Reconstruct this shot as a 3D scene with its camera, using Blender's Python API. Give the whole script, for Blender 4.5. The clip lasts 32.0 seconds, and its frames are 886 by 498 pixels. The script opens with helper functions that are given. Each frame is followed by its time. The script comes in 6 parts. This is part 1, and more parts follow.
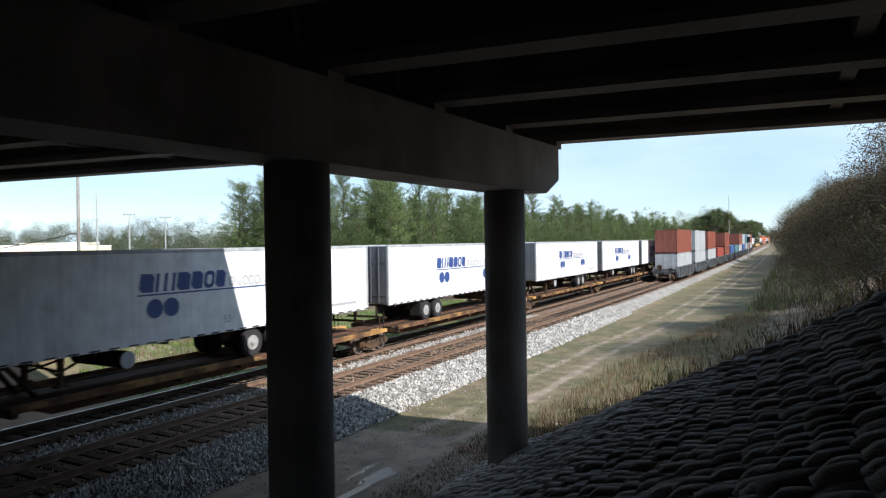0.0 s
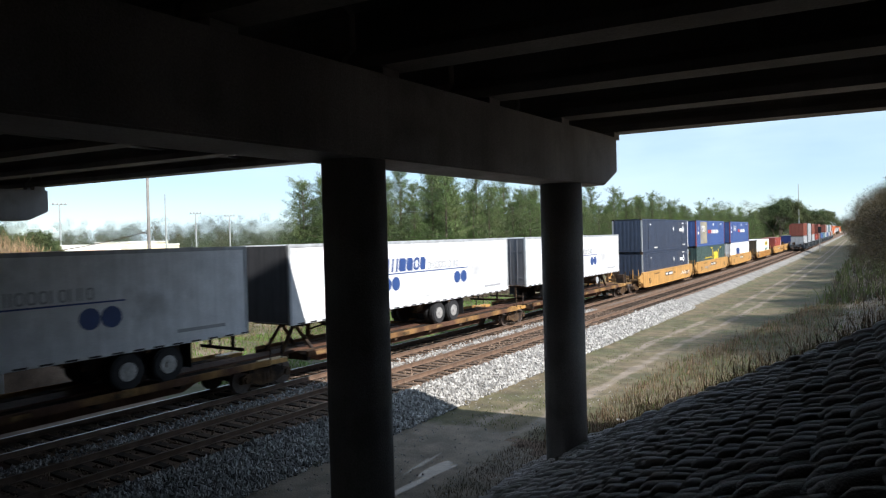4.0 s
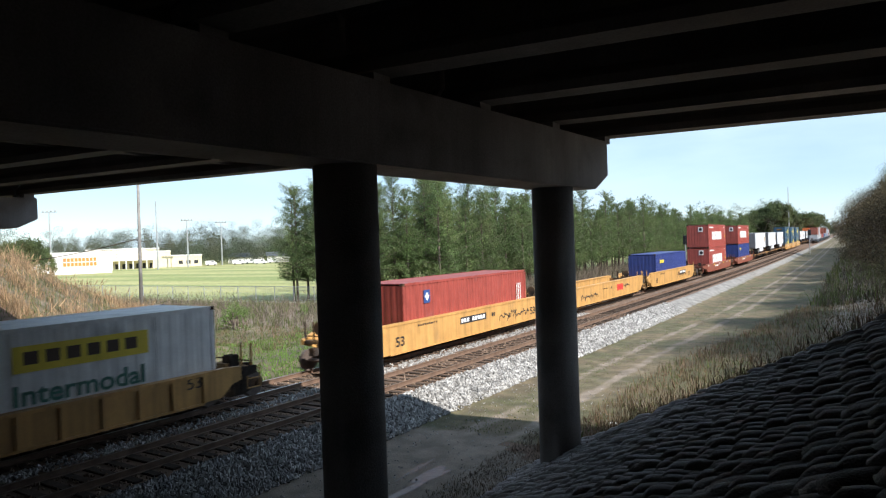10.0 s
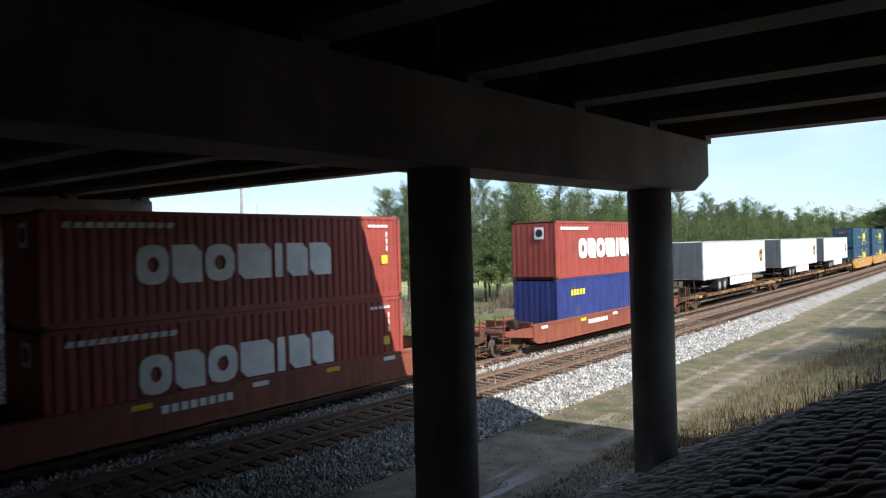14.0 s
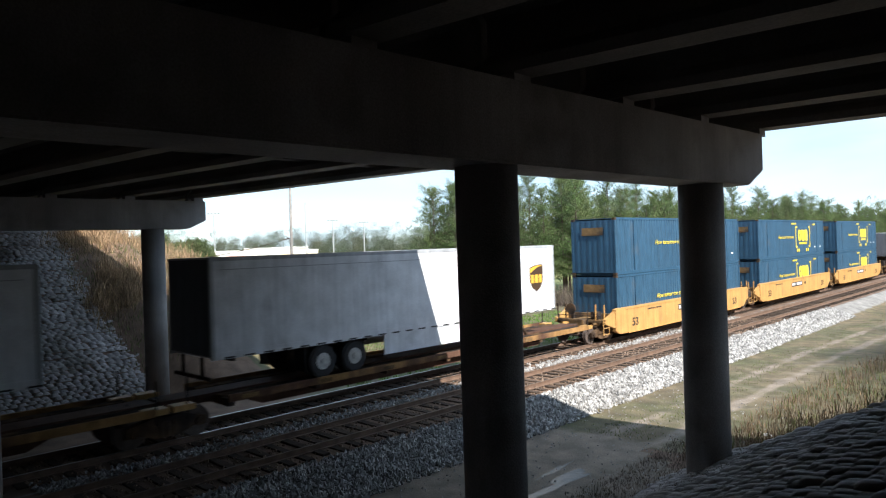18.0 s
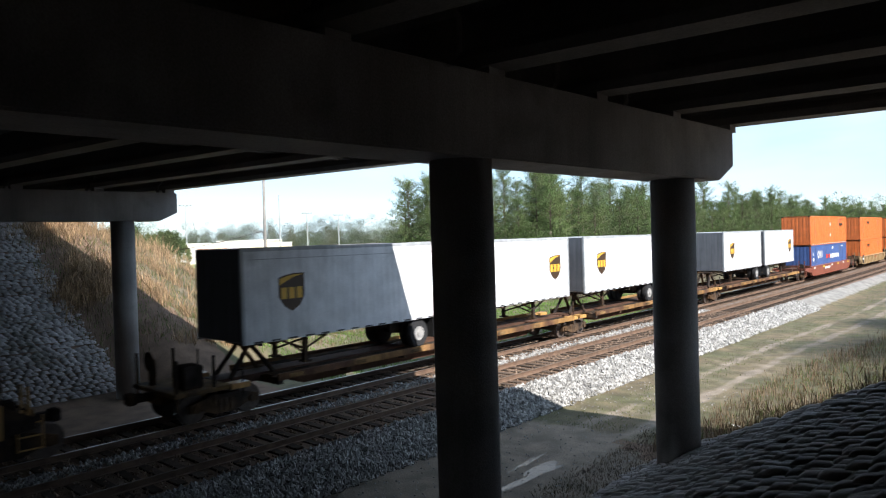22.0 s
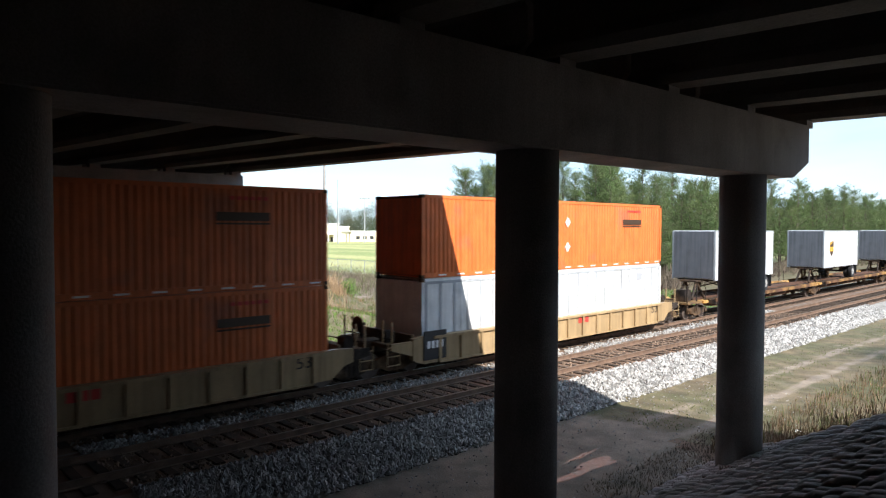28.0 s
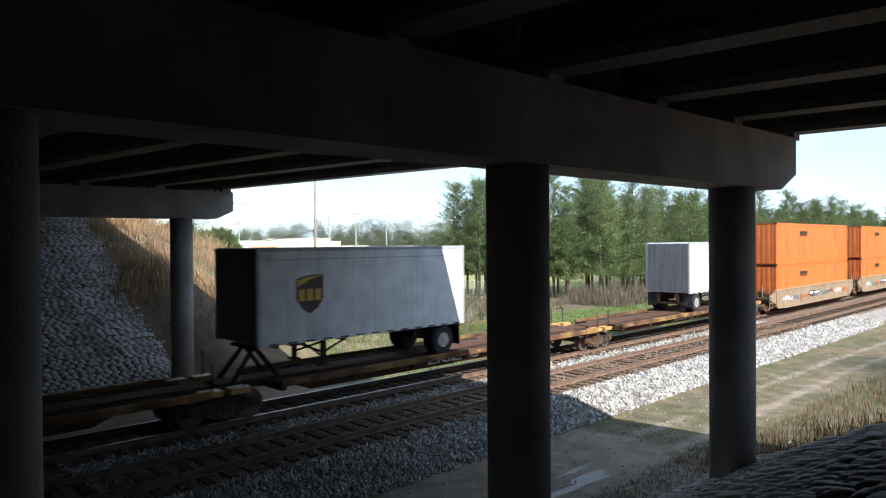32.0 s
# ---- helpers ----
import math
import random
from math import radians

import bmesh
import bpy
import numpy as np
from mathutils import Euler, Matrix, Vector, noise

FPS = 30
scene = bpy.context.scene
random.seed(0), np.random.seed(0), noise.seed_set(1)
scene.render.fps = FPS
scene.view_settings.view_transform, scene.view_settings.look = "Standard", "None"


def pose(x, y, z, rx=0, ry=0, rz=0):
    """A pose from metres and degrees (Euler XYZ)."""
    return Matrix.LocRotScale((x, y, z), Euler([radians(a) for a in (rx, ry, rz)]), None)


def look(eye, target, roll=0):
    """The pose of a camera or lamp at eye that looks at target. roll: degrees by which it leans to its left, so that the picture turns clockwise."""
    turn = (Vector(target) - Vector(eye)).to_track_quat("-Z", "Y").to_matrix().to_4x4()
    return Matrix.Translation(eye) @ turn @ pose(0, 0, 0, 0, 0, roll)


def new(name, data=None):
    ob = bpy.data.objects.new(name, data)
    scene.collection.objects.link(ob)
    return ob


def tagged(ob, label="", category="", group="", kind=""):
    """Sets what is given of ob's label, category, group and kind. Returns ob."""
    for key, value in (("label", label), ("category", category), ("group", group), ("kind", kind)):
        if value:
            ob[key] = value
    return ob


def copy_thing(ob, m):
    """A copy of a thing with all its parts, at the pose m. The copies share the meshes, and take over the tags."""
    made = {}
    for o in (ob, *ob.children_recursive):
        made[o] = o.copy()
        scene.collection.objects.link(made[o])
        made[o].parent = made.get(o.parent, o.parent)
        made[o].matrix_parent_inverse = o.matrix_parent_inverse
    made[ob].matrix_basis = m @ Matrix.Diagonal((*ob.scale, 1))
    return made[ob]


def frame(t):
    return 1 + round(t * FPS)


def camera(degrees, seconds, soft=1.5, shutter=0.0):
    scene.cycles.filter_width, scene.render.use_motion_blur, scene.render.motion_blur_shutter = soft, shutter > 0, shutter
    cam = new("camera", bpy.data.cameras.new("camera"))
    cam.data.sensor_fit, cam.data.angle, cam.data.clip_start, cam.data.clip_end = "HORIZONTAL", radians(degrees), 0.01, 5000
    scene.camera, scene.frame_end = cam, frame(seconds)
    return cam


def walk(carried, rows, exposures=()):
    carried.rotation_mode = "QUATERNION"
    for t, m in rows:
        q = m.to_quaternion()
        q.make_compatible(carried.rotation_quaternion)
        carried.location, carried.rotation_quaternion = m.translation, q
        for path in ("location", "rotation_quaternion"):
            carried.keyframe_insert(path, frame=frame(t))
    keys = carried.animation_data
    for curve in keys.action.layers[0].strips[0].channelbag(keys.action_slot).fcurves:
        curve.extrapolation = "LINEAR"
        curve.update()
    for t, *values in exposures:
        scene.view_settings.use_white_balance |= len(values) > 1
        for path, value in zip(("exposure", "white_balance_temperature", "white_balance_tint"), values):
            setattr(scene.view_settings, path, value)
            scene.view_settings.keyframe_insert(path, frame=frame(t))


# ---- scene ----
# Camera: hand-held under the bridge, panning slowly to the left.
cam = camera(66.09, 32.0, soft=1.2, shutter=0.15)
EYE = 4.97
PATH = (
    (0, -0.010, 0.070, -0.005, 26.70, -0.55, 0.85),
    (0.5, -0.005, 0.066, -0.007, 27.70, -0.99, 0.52),
    (1, 0.000, 0.061, -0.007, 28.65, -1.10, 1.20),
    (1.5, 0.012, 0.054, -0.006, 29.19, -0.99, 1.26),
    (2, 0.012, 0.058, -0.006, 29.69, -0.77, 1.56),
    (2.5, 0.012, 0.060, -0.008, 30.81, -0.63, 1.69),
    (4.5, 0.017, 0.071, -0.008, 31.52, -0.92, 1.56),
    (5, 0.013, 0.076, -0.011, 31.22, -0.59, 1.70),
    (5.5, 0.014, 0.077, -0.014, 30.90, -0.39, 1.76),
    (6, 0.017, 0.090, -0.011, 30.85, -0.39, 1.75),
    (6.5, 0.015, 0.085, -0.010, 30.79, -0.50, 1.88),
    (7, 0.018, 0.079, -0.010, 30.56, -0.59, 1.64),
    (7.5, 0.018, 0.072, -0.010, 30.45, -0.34, 1.74),
    (8, 0.021, 0.072, -0.009, 30.45, -0.14, 1.82),
    (8.5, 0.023, 0.079, -0.013, 30.53, -0.08, 1.53),
    (9, 0.027, 0.088, -0.018, 30.59, -0.15, 1.83),
    (9.5, 0.022, 0.077, -0.018, 30.60, -0.37, 2.01),
    (10, 0.024, 0.065, -0.016, 30.86, -0.50, 1.95),
    (10.5, 0.021, 0.057, -0.016, 31.11, -0.42, 1.80),
    (11, 0.018, 0.050, -0.017, 31.62, -0.56, 1.61),
    (11.5, 0.020, 0.052, -0.017, 32.16, -0.82, 1.60),
    (12, 0.017, 0.056, -0.017, 32.35, -1.00, 1.29),
    (12.5, 0.018, 0.056, -0.019, 32.45, -1.29, 0.79),
    (13, 0.021, 0.050, -0.013, 32.69, -1.29, 1.11),
    (13.5, 0.007, 0.039, -0.009, 36.36, 0.23, 1.17),
    (14, 0.002, 0.031, -0.001, 38.43, -0.11, 1.61),
    (14.5, 0.004, 0.018, 0.002, 39.84, -0.19, 1.99),
    (16.5, 0.015, -0.022, 0.003, 41.25, -0.62, 2.33),
    (17, 0.019, -0.026, 0.002, 41.74, -0.45, 2.64),
    (17.5, 0.010, -0.020, -0.002, 42.24, -0.36, 2.46),
    (18, 0.007, -0.020, -0.006, 42.27, -0.19, 1.91),
    (18.5, 0.009, -0.020, -0.006, 41.79, -0.17, 1.79),
    (19, 0.001, -0.013, -0.007, 41.42, -0.25, 1.68),
    (19.5, 0.014, -0.020, -0.005, 41.08, -0.66, 1.90),
    (20, 0.018, -0.023, -0.007, 40.93, -0.96, 1.82),
    (20.5, 0.018, -0.018, -0.007, 40.59, -1.13, 1.96),
    (21, 0.012, -0.011, -0.004, 40.38, -1.04, 1.83),
    (21.5, 0.015, -0.010, -0.004, 40.19, -0.81, 1.61),
    (22, 0.014, -0.012, -0.000, 40.17, -0.83, 1.73),
    (22.5, 0.008, -0.010, -0.003, 40.16, -0.91, 1.71),
    (23, 0.000, -0.008, -0.002, 40.24, -0.95, 0.94),
    (23.5, -0.004, -0.012, -0.001, 40.94, -1.10, 0.64),
    (24, 0.001, -0.022, 0.002, 42.09, -1.30, 1.05),
    (24.5, 0.008, -0.038, 0.005, 44.51, -1.13, 0.73),
    (25, -0.011, -0.071, 0.005, 44.64, -0.93, 1.11),
    (25.5, -0.030, -0.080, 0.009, 44.64, -1.88, 0.21),
    (27.5, -0.040, -0.123, 0.012, 44.71, -2.40, -0.09),
    (28, -0.047, -0.138, 0.019, 44.81, -1.75, -0.14),
    (28.5, -0.051, -0.122, 0.024, 45.01, -1.52, 0.01),
    (29, -0.049, -0.119, 0.030, 45.08, -1.56, -0.20),
    (29.5, -0.052, -0.119, 0.033, 45.09, -1.55, -0.12),
    (30, -0.041, -0.119, 0.034, 44.87, -1.32, 0.13),
    (30.5, -0.047, -0.112, 0.033, 44.55, -1.22, 0.44),
    (31, -0.048, -0.115, 0.038, 44.16, -1.14, 0.32),
    (31.5, -0.049, -0.115, 0.037, 43.93, -0.87, 0.26),
    (32, -0.053, -0.118, 0.037, 44.09, -0.57, 0.45),
)
EXPOSURES = ((0, 0.52), (6, 0.50), (12, 0.58), (16, 0.66), (19, 0.93), (21, 0.93), (23, 0.68), (25, 0.68), (28, 0.90), (32, 0.90))
walk(cam, [(t, pose(x, y, EYE + z, 90 + p, r, w)) for t, x, y, z, w, p, r in PATH], EXPOSURES)

# ---- light ----
SUN_WAY = Vector((-1.15, 0.22, -1.0)).normalized()
world = bpy.data.worlds.new("sky")
scene.world = world
world.use_nodes = True
wn = world.node_tree.nodes
sky = wn.new("ShaderNodeTexSky")
sky.sky_type, sky.sun_disc = "NISHITA", False
sky.sun_elevation = math.asin(-SUN_WAY.z)
sky.sun_rotation = math.atan2(-SUN_WAY.x, -SUN_WAY.y)
sky.air_density, sky.dust_density, sky.ozone_density = 0.85, 0.0, 4.0
wl = world.node_tree.links
wc = wn.new("ShaderNodeTexCoord")
wm = wn.new("ShaderNodeMapping")
wm.inputs["Scale"].default_value = (1.2, 1.2, 5.0)
wl.new(wc.outputs["Generated"], wm.inputs[0])
wt = wn.new("ShaderNodeTexNoise")
wt.inputs["Scale"].default_value, wt.inputs["Detail"].default_value = 2.2, 6.0
wl.new(wm.outputs[0], wt.inputs["Vector"])
wr = wn.new("ShaderNodeMapRange")
wr.inputs[1].default_value, wr.inputs[2].default_value, wr.inputs[4].default_value = 0.38, 0.68, 0.9
wr.inputs[3].default_value = 0.30
wl.new(wt.outputs["Fac"], wr.inputs[0])
wx = wn.new("ShaderNodeMix")
wx.data_type = "RGBA"
wl.new(wr.outputs[0], wx.inputs["Factor"])
wl.new(sky.outputs[0], wx.inputs["A"])
wx.inputs["B"].default_value = (5.2, 6.75, 8.3, 1)     # thin high cloud
wl.new(wx.outputs["Result"], wn["Background"].inputs[0])
wn["Background"].inputs[1].default_value = 0.108
sun = new("sun", bpy.data.lights.new("sun", "SUN"))
sun.data.energy, sun.data.angle, sun.data.color = 5.0, radians(0.5), (1.0, 0.965, 0.92)
sun.matrix_world = look((0, 0, 60), Vector((0, 0, 60)) + SUN_WAY)

# ---- materials ----
def mat(name, base, rough=0.7, metal=0.0, var=0.25, scale=6.0, fine=60.0, bump=0.15, second=None, mix_scale=0.8, mix_lo=0.45, mix_hi=0.65,
        rand=0.0, coat=0.0, streak=0.0, spec=None, island=0.0, trans=0.0):
    """A painted or natural surface: base colour with coarse and fine variation, blotches of a second colour and fine relief."""
    m = bpy.data.materials.new(name)
    m.use_nodes = True
    nt = m.node_tree
    n, l = nt.nodes, nt.links
    b = n["Principled BSDF"]
    b.inputs["Roughness"].default_value, b.inputs["Metallic"].default_value = rough, metal
    if spec is not None:
        b.inputs["Specular IOR Level"].default_value = spec
    tc = n.new("ShaderNodeTexCoord")
    co = tc.outputs["Object"]

    def tex(sc, detail=4.0, stretch=None):
        t = n.new("ShaderNodeTexNoise")
        t.inputs["Scale"].default_value, t.inputs["Detail"].default_value = sc, detail
        if stretch:
            mp = n.new("ShaderNodeMapping")
            mp.inputs["Scale"].default_value = stretch
            l.new(co, mp.inputs[0])
            l.new(mp.outputs[0], t.inputs["Vector"])
        else:
            l.new(co, t.inputs["Vector"])
        return t.outputs["Fac"]

    def ramp(src, lo, hi, a, c):
        r = n.new("ShaderNodeMapRange")
        r.inputs[1].default_value, r.inputs[2].default_value, r.inputs[3].default_value, r.inputs[4].default_value = lo, hi, a, c
        l.new(src, r.inputs[0])
        return r.outputs[0]

    def mul(x, y):
        k = n.new("ShaderNodeMath")
        k.operation = "MULTIPLY"
        l.new(x, k.inputs[0])
        l.new(y, k.inputs[1])
        return k.outputs[0]

    coarse = ramp(tex(scale), 0.3, 0.7, 1 - var, 1 + var)
    small = ramp(tex(fine, 3), 0.3, 0.7, 1 - 0.6 * var, 1 + 0.6 * var)
    gain = mul(coarse, small)
    if rand:
        oi = n.new("ShaderNodeObjectInfo")
        gain = mul(gain, ramp(oi.outputs["Random"], 0, 1, 1 - rand, 1 + rand))
    if island:
        gi = n.new("ShaderNodeNewGeometry")
        gain = mul(gain, ramp(gi.outputs["Random Per Island"], 0, 1, 1 - island, 1 + island))
    if streak:
        gain = mul(gain, ramp(tex(1.0, 4, (7.0, 7.0, 0.35)), 0.4, 0.7, 1.0, 1.0 - streak))
    col = n.new("ShaderNodeRGB")
    col.outputs[0].default_value = (*base, 1)
    cur = col.outputs[0]
    if second:
        mx = n.new("ShaderNodeMix")
        mx.data_type = "RGBA"
        l.new(ramp(tex(mix_scale, 6), mix_lo, mix_hi, 0, 1), mx.inputs["Factor"])
        l.new(cur, mx.inputs["A"])
        mx.inputs["B"].default_value = (*second, 1)
        cur = mx.outputs["Result"]
    v = n.new("ShaderNodeVectorMath")
    v.operation = "SCALE"
    l.new(cur, v.inputs[0])
    l.new(gain, v.inputs["Scale"])
    l.new(v.outputs[0], b.inputs["Base Color"])
    if bump:
        bp = n.new("ShaderNodeBump")
        bp.inputs["Strength"].default_value, bp.inputs["Distance"].default_value = bump, 0.02
        l.new(tex(fine, 5), bp.inputs["Height"])
        l.new(bp.outputs[0], b.inputs["Normal"])
    if coat:
        b.inputs["Coat Weight"].default_value = coat
    if trans:
        tr = n.new("ShaderNodeBsdfTranslucent")
        l.new(v.outputs[0], tr.inputs["Color"])
        ms = n.new("ShaderNodeMixShader")
        ms.inputs[0].default_value = trans
        l.new(b.outputs[0], ms.inputs[1])
        l.new(tr.outputs[0], ms.inputs[2])
        l.new(ms.outputs[0], n["Material Output"].inputs["Surface"])
    return m


M = {}
M["concrete"] = mat("concrete", (0.31, 0.285, 0.27), 0.88, scale=1.2, fine=40, var=0.3, second=(0.20, 0.18, 0.17), mix_scale=0.6, streak=0.12, bump=0.3)
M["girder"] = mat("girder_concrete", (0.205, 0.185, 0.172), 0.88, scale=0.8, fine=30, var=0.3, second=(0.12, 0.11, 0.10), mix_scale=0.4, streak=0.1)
M["bag"] = mat("bagged_concrete", (0.34, 0.31, 0.295), 0.92, scale=3, fine=50, var=0.3, rand=0.12, second=(0.17, 0.155, 0.135), mix_scale=0.7, mix_lo=0.42, mix_hi=0.66, bump=0.5)
M["stone"] = mat("ballast_chip", (0.33, 0.32, 0.305), 0.9, scale=3, fine=30, var=0.3, bump=0.3, island=0.5)
M["rusty"] = mat("rusty_ballast", (0.19, 0.13, 0.09), 0.9, scale=5, fine=45, var=0.35, bump=0.5, second=(0.30, 0.21, 0.15), mix_scale=0.7)
M["rail"] = mat("rail_rust", (0.16, 0.10, 0.068), 0.75, scale=3, fine=60, var=0.3)
M["railhead"] = mat("rail_head", (0.42, 0.38, 0.35), 0.3, 1.0, scale=3, fine=60, var=0.2, bump=0.02)
M["dullhead"] = mat("dull_rail_head", (0.17, 0.125, 0.095), 0.6, 0.5, scale=3, fine=60, var=0.3, bump=0.05)
M["tie"] = mat("old_wood_tie", (0.075, 0.055, 0.042), 0.95, spec=0.2, scale=3, fine=40, var=0.35, rand=0.3)
M["grass"] = mat("corridor_grass", (0.17, 0.19, 0.075), 0.95, scale=1.5, fine=25, var=0.35, bump=0.6, second=(0.27, 0.22, 0.13), mix_scale=0.25, mix_lo=0.4, mix_hi=0.6)
M["brush"] = mat("grey_brush", (0.17, 0.13, 0.10), 0.9, scale=1.0, fine=12, var=0.35, bump=0.0, island=0.5, second=(0.10, 0.10, 0.05), mix_scale=0.4, trans=0.15)
M["drygrass"] = mat("dry_grass", (0.225, 0.145, 0.09), 0.9, scale=1.0, fine=15, var=0.4, bump=0.0, island=0.55, second=(0.115, 0.088, 0.048), mix_scale=0.6, trans=0.2)
M["weed"] = mat("green_weed", (0.125, 0.15, 0.05), 0.9, scale=1.0, fine=15, var=0.4, bump=0.0, island=0.3, trans=0.35)
M["lush"] = mat("lush_grass", (0.15, 0.25, 0.055), 0.9, scale=1.0, fine=15, var=0.3, bump=0.0, island=0.25, trans=0.35)
M["pine"] = mat("pine_needles", (0.085, 0.135, 0.040), 0.8, scale=0.6, fine=6, var=0.4, bump=0.0, island=0.45, second=(0.145, 0.18, 0.06), mix_scale=0.25, rand=0.2, trans=0.12)
M["leaf"] = mat("dull_leaves", (0.105, 0.076, 0.038), 0.85, scale=0.6, fine=3, var=0.45, bump=0.0, island=0.55, second=(0.048, 0.060, 0.026), mix_scale=0.14, rand=0.4, trans=0.18)
M["broad"] = mat("green_leaves", (0.080, 0.110, 0.042), 0.85, scale=0.6, fine=6, var=0.4, bump=0.0, island=0.35, second=(0.125, 0.125, 0.05), mix_scale=0.2, rand=0.2, trans=0.25)
M["water"] = mat("shallow_water", (0.08, 0.07, 0.055), 0.34, scale=2, fine=7, var=0.2, bump=0.4)
M["bark"] = mat("bark", (0.13, 0.10, 0.08), 0.95, scale=4, fine=30, var=0.35, bump=0.4)
M["pole"] = mat("pole_wood", (0.23, 0.215, 0.195), 0.9, scale=2, fine=30, var=0.25)
M["galv"] = mat("galvanised_steel", (0.45, 0.46, 0.47), 0.5, 0.6, scale=3, fine=50, var=0.15, bump=0.05)
M["farwood"] = mat("far_woods", (0.062, 0.083, 0.048), 0.95, scale=0.12, fine=1.2, var=0.4, bump=0.0, island=0.3, second=(0.095, 0.095, 0.06), mix_scale=0.03, trans=0.2)
M["stucco"] = mat("cream_stucco", (0.72, 0.62, 0.44), 0.85, scale=0.5, fine=10, var=0.08)
M["stucco_w"] = mat("white_stucco", (0.82, 0.80, 0.74), 0.85, scale=0.5, fine=10, var=0.06)
M["dark"] = mat("dark_recess", (0.03, 0.03, 0.032), 0.7, var=0.1)
M["tuft"] = mat("orange_tan_grass", (0.37, 0.25, 0.145), 0.9, scale=1.0, fine=15, var=0.4, bump=0.0, island=0.5, trans=0.25)
M["orange_sign"] = mat("orange_sign", (0.75, 0.22, 0.05), 0.6, var=0.05)
M["steel_dark"] = mat("grimy_steel", (0.045, 0.037, 0.033), 0.95, spec=0.0, scale=3, fine=30, var=0.4, second=(0.12, 0.075, 0.045), mix_scale=1.0)
M["wheel"] = mat("wheel_steel", (0.13, 0.10, 0.085), 0.6, 0.3, scale=5, fine=40, var=0.3)
M["rubber"] = mat("tyre_rubber", (0.022, 0.022, 0.024), 0.8, scale=8, fine=60, var=0.3)
M["hub"] = mat("wheel_hub", (0.42, 0.41, 0.40), 0.5, 0.3, scale=6, fine=40, var=0.25)


def paint(name, c, dirt=0.3, rough=0.45):
    M[name] = mat(name, c, rough, scale=1.6, fine=25, var=0.12, bump=0.04, streak=dirt,
                  second=tuple(0.55 * k + 0.05 for k in c), mix_scale=0.7, mix_lo=0.58, mix_hi=0.75)


# the grey of the trailers' ends has the ends' lack of sun mixed in
for nm, c in {"white": (0.80, 0.80, 0.79), "navy": (0.042, 0.056, 0.092), "blue": (0.065, 0.12, 0.31), "csxblue": (0.030, 0.088, 0.150), "green": (0.06, 0.10, 0.095),
              "orange": (0.73, 0.175, 0.042), "red": (0.34, 0.068, 0.052), "brown": (0.25, 0.075, 0.05), "grey": (0.42, 0.44, 0.46), "yellow": (0.57, 0.315, 0.105), "dulltan": (0.40, 0.275, 0.145),
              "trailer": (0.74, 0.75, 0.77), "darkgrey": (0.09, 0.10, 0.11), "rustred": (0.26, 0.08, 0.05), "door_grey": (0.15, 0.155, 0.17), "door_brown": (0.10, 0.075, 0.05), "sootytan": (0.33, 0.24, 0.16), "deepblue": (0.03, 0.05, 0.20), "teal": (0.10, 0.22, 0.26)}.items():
    paint(nm, c, 0.12 if nm in ("trailer", "white") else 0.3)
M["edge_yellow"] = mat("edge_yellow", (0.33, 0.185, 0.07), 0.85, spec=0.2, scale=1.6, fine=25, var=0.3, streak=0.2, second=(0.11, 0.058, 0.038), mix_scale=0.5, mix_lo=0.42, mix_hi=0.58)
M["flatrust"] = mat("flatrust", (0.115, 0.060, 0.040), 0.9, spec=0.15, scale=1.6, fine=25, var=0.25, streak=0.3, second=(0.09, 0.05, 0.035), mix_scale=0.8)
for nm, c in {"ink_white": (0.85, 0.85, 0.84), "ink_yellow": (0.80, 0.62, 0.06), "ink_black": (0.02, 0.02, 0.022), "ink_blue": (0.03, 0.07, 0.22), "ink_red": (0.60, 0.05, 0.04),
              "ink_green": (0.06, 0.20, 0.16), "ink_brown": (0.055, 0.03, 0.015), "ink_gold": (0.70, 0.40, 0.05), "ink_grey": (0.35, 0.36, 0.38)}.items():
    M[nm] = mat(nm, c, 0.5, scale=2, fine=25, var=0.1, bump=0)

# ---- building blocks ----
rng0 = np.random.default_rng(9)

def link_mesh(name, bm, material, smooth=False):
    me = bpy.data.meshes.new(name)
    bm.to_mesh(me)
    bm.free()
    for mm in material if isinstance(material, (list, tuple)) else (material,):
        me.materials.append(mm)
    if smooth:
        me.shade_smooth()
    return me


def part(name, bm, material, parent, label="", at=None, smooth=False):
    me = bm if isinstance(bm, bpy.types.Mesh) else link_mesh(name, bm, material, smooth)
    ob = new(name, me)
    ob.parent = parent
    if at is not None:
        ob.matrix_basis = at
    if label:
        ob["label"] = label
    return ob


def thing(name, label, category, group="", kind=""):
    ob = new(name)
    ob.empty_display_size = 0.3
    return tagged(ob, label, category, group, kind)


def box(bm, x0, x1, y0, y1, z0, z1, bevel=0.0, mi=0):
    """An axis-aligned block, with its edges rounded by bevel."""
    r = bmesh.ops.create_cube(bm, size=1.0, matrix=Matrix.Translation(((x0 + x1) / 2, (y0 + y1) / 2, (z0 + z1) / 2)) @ Matrix.Diagonal((x1 - x0, y1 - y0, z1 - z0, 1)))
    fs = {f for v in r["verts"] for f in v.link_faces}
    for f in fs:
        f.material_index = mi
    if bevel:
        es = {e for f in fs for e in f.edges}
        bmesh.ops.bevel(bm, geom=list(es), offset=bevel, segments=2, affect="EDGES", clamp_overlap=True)
    return bm


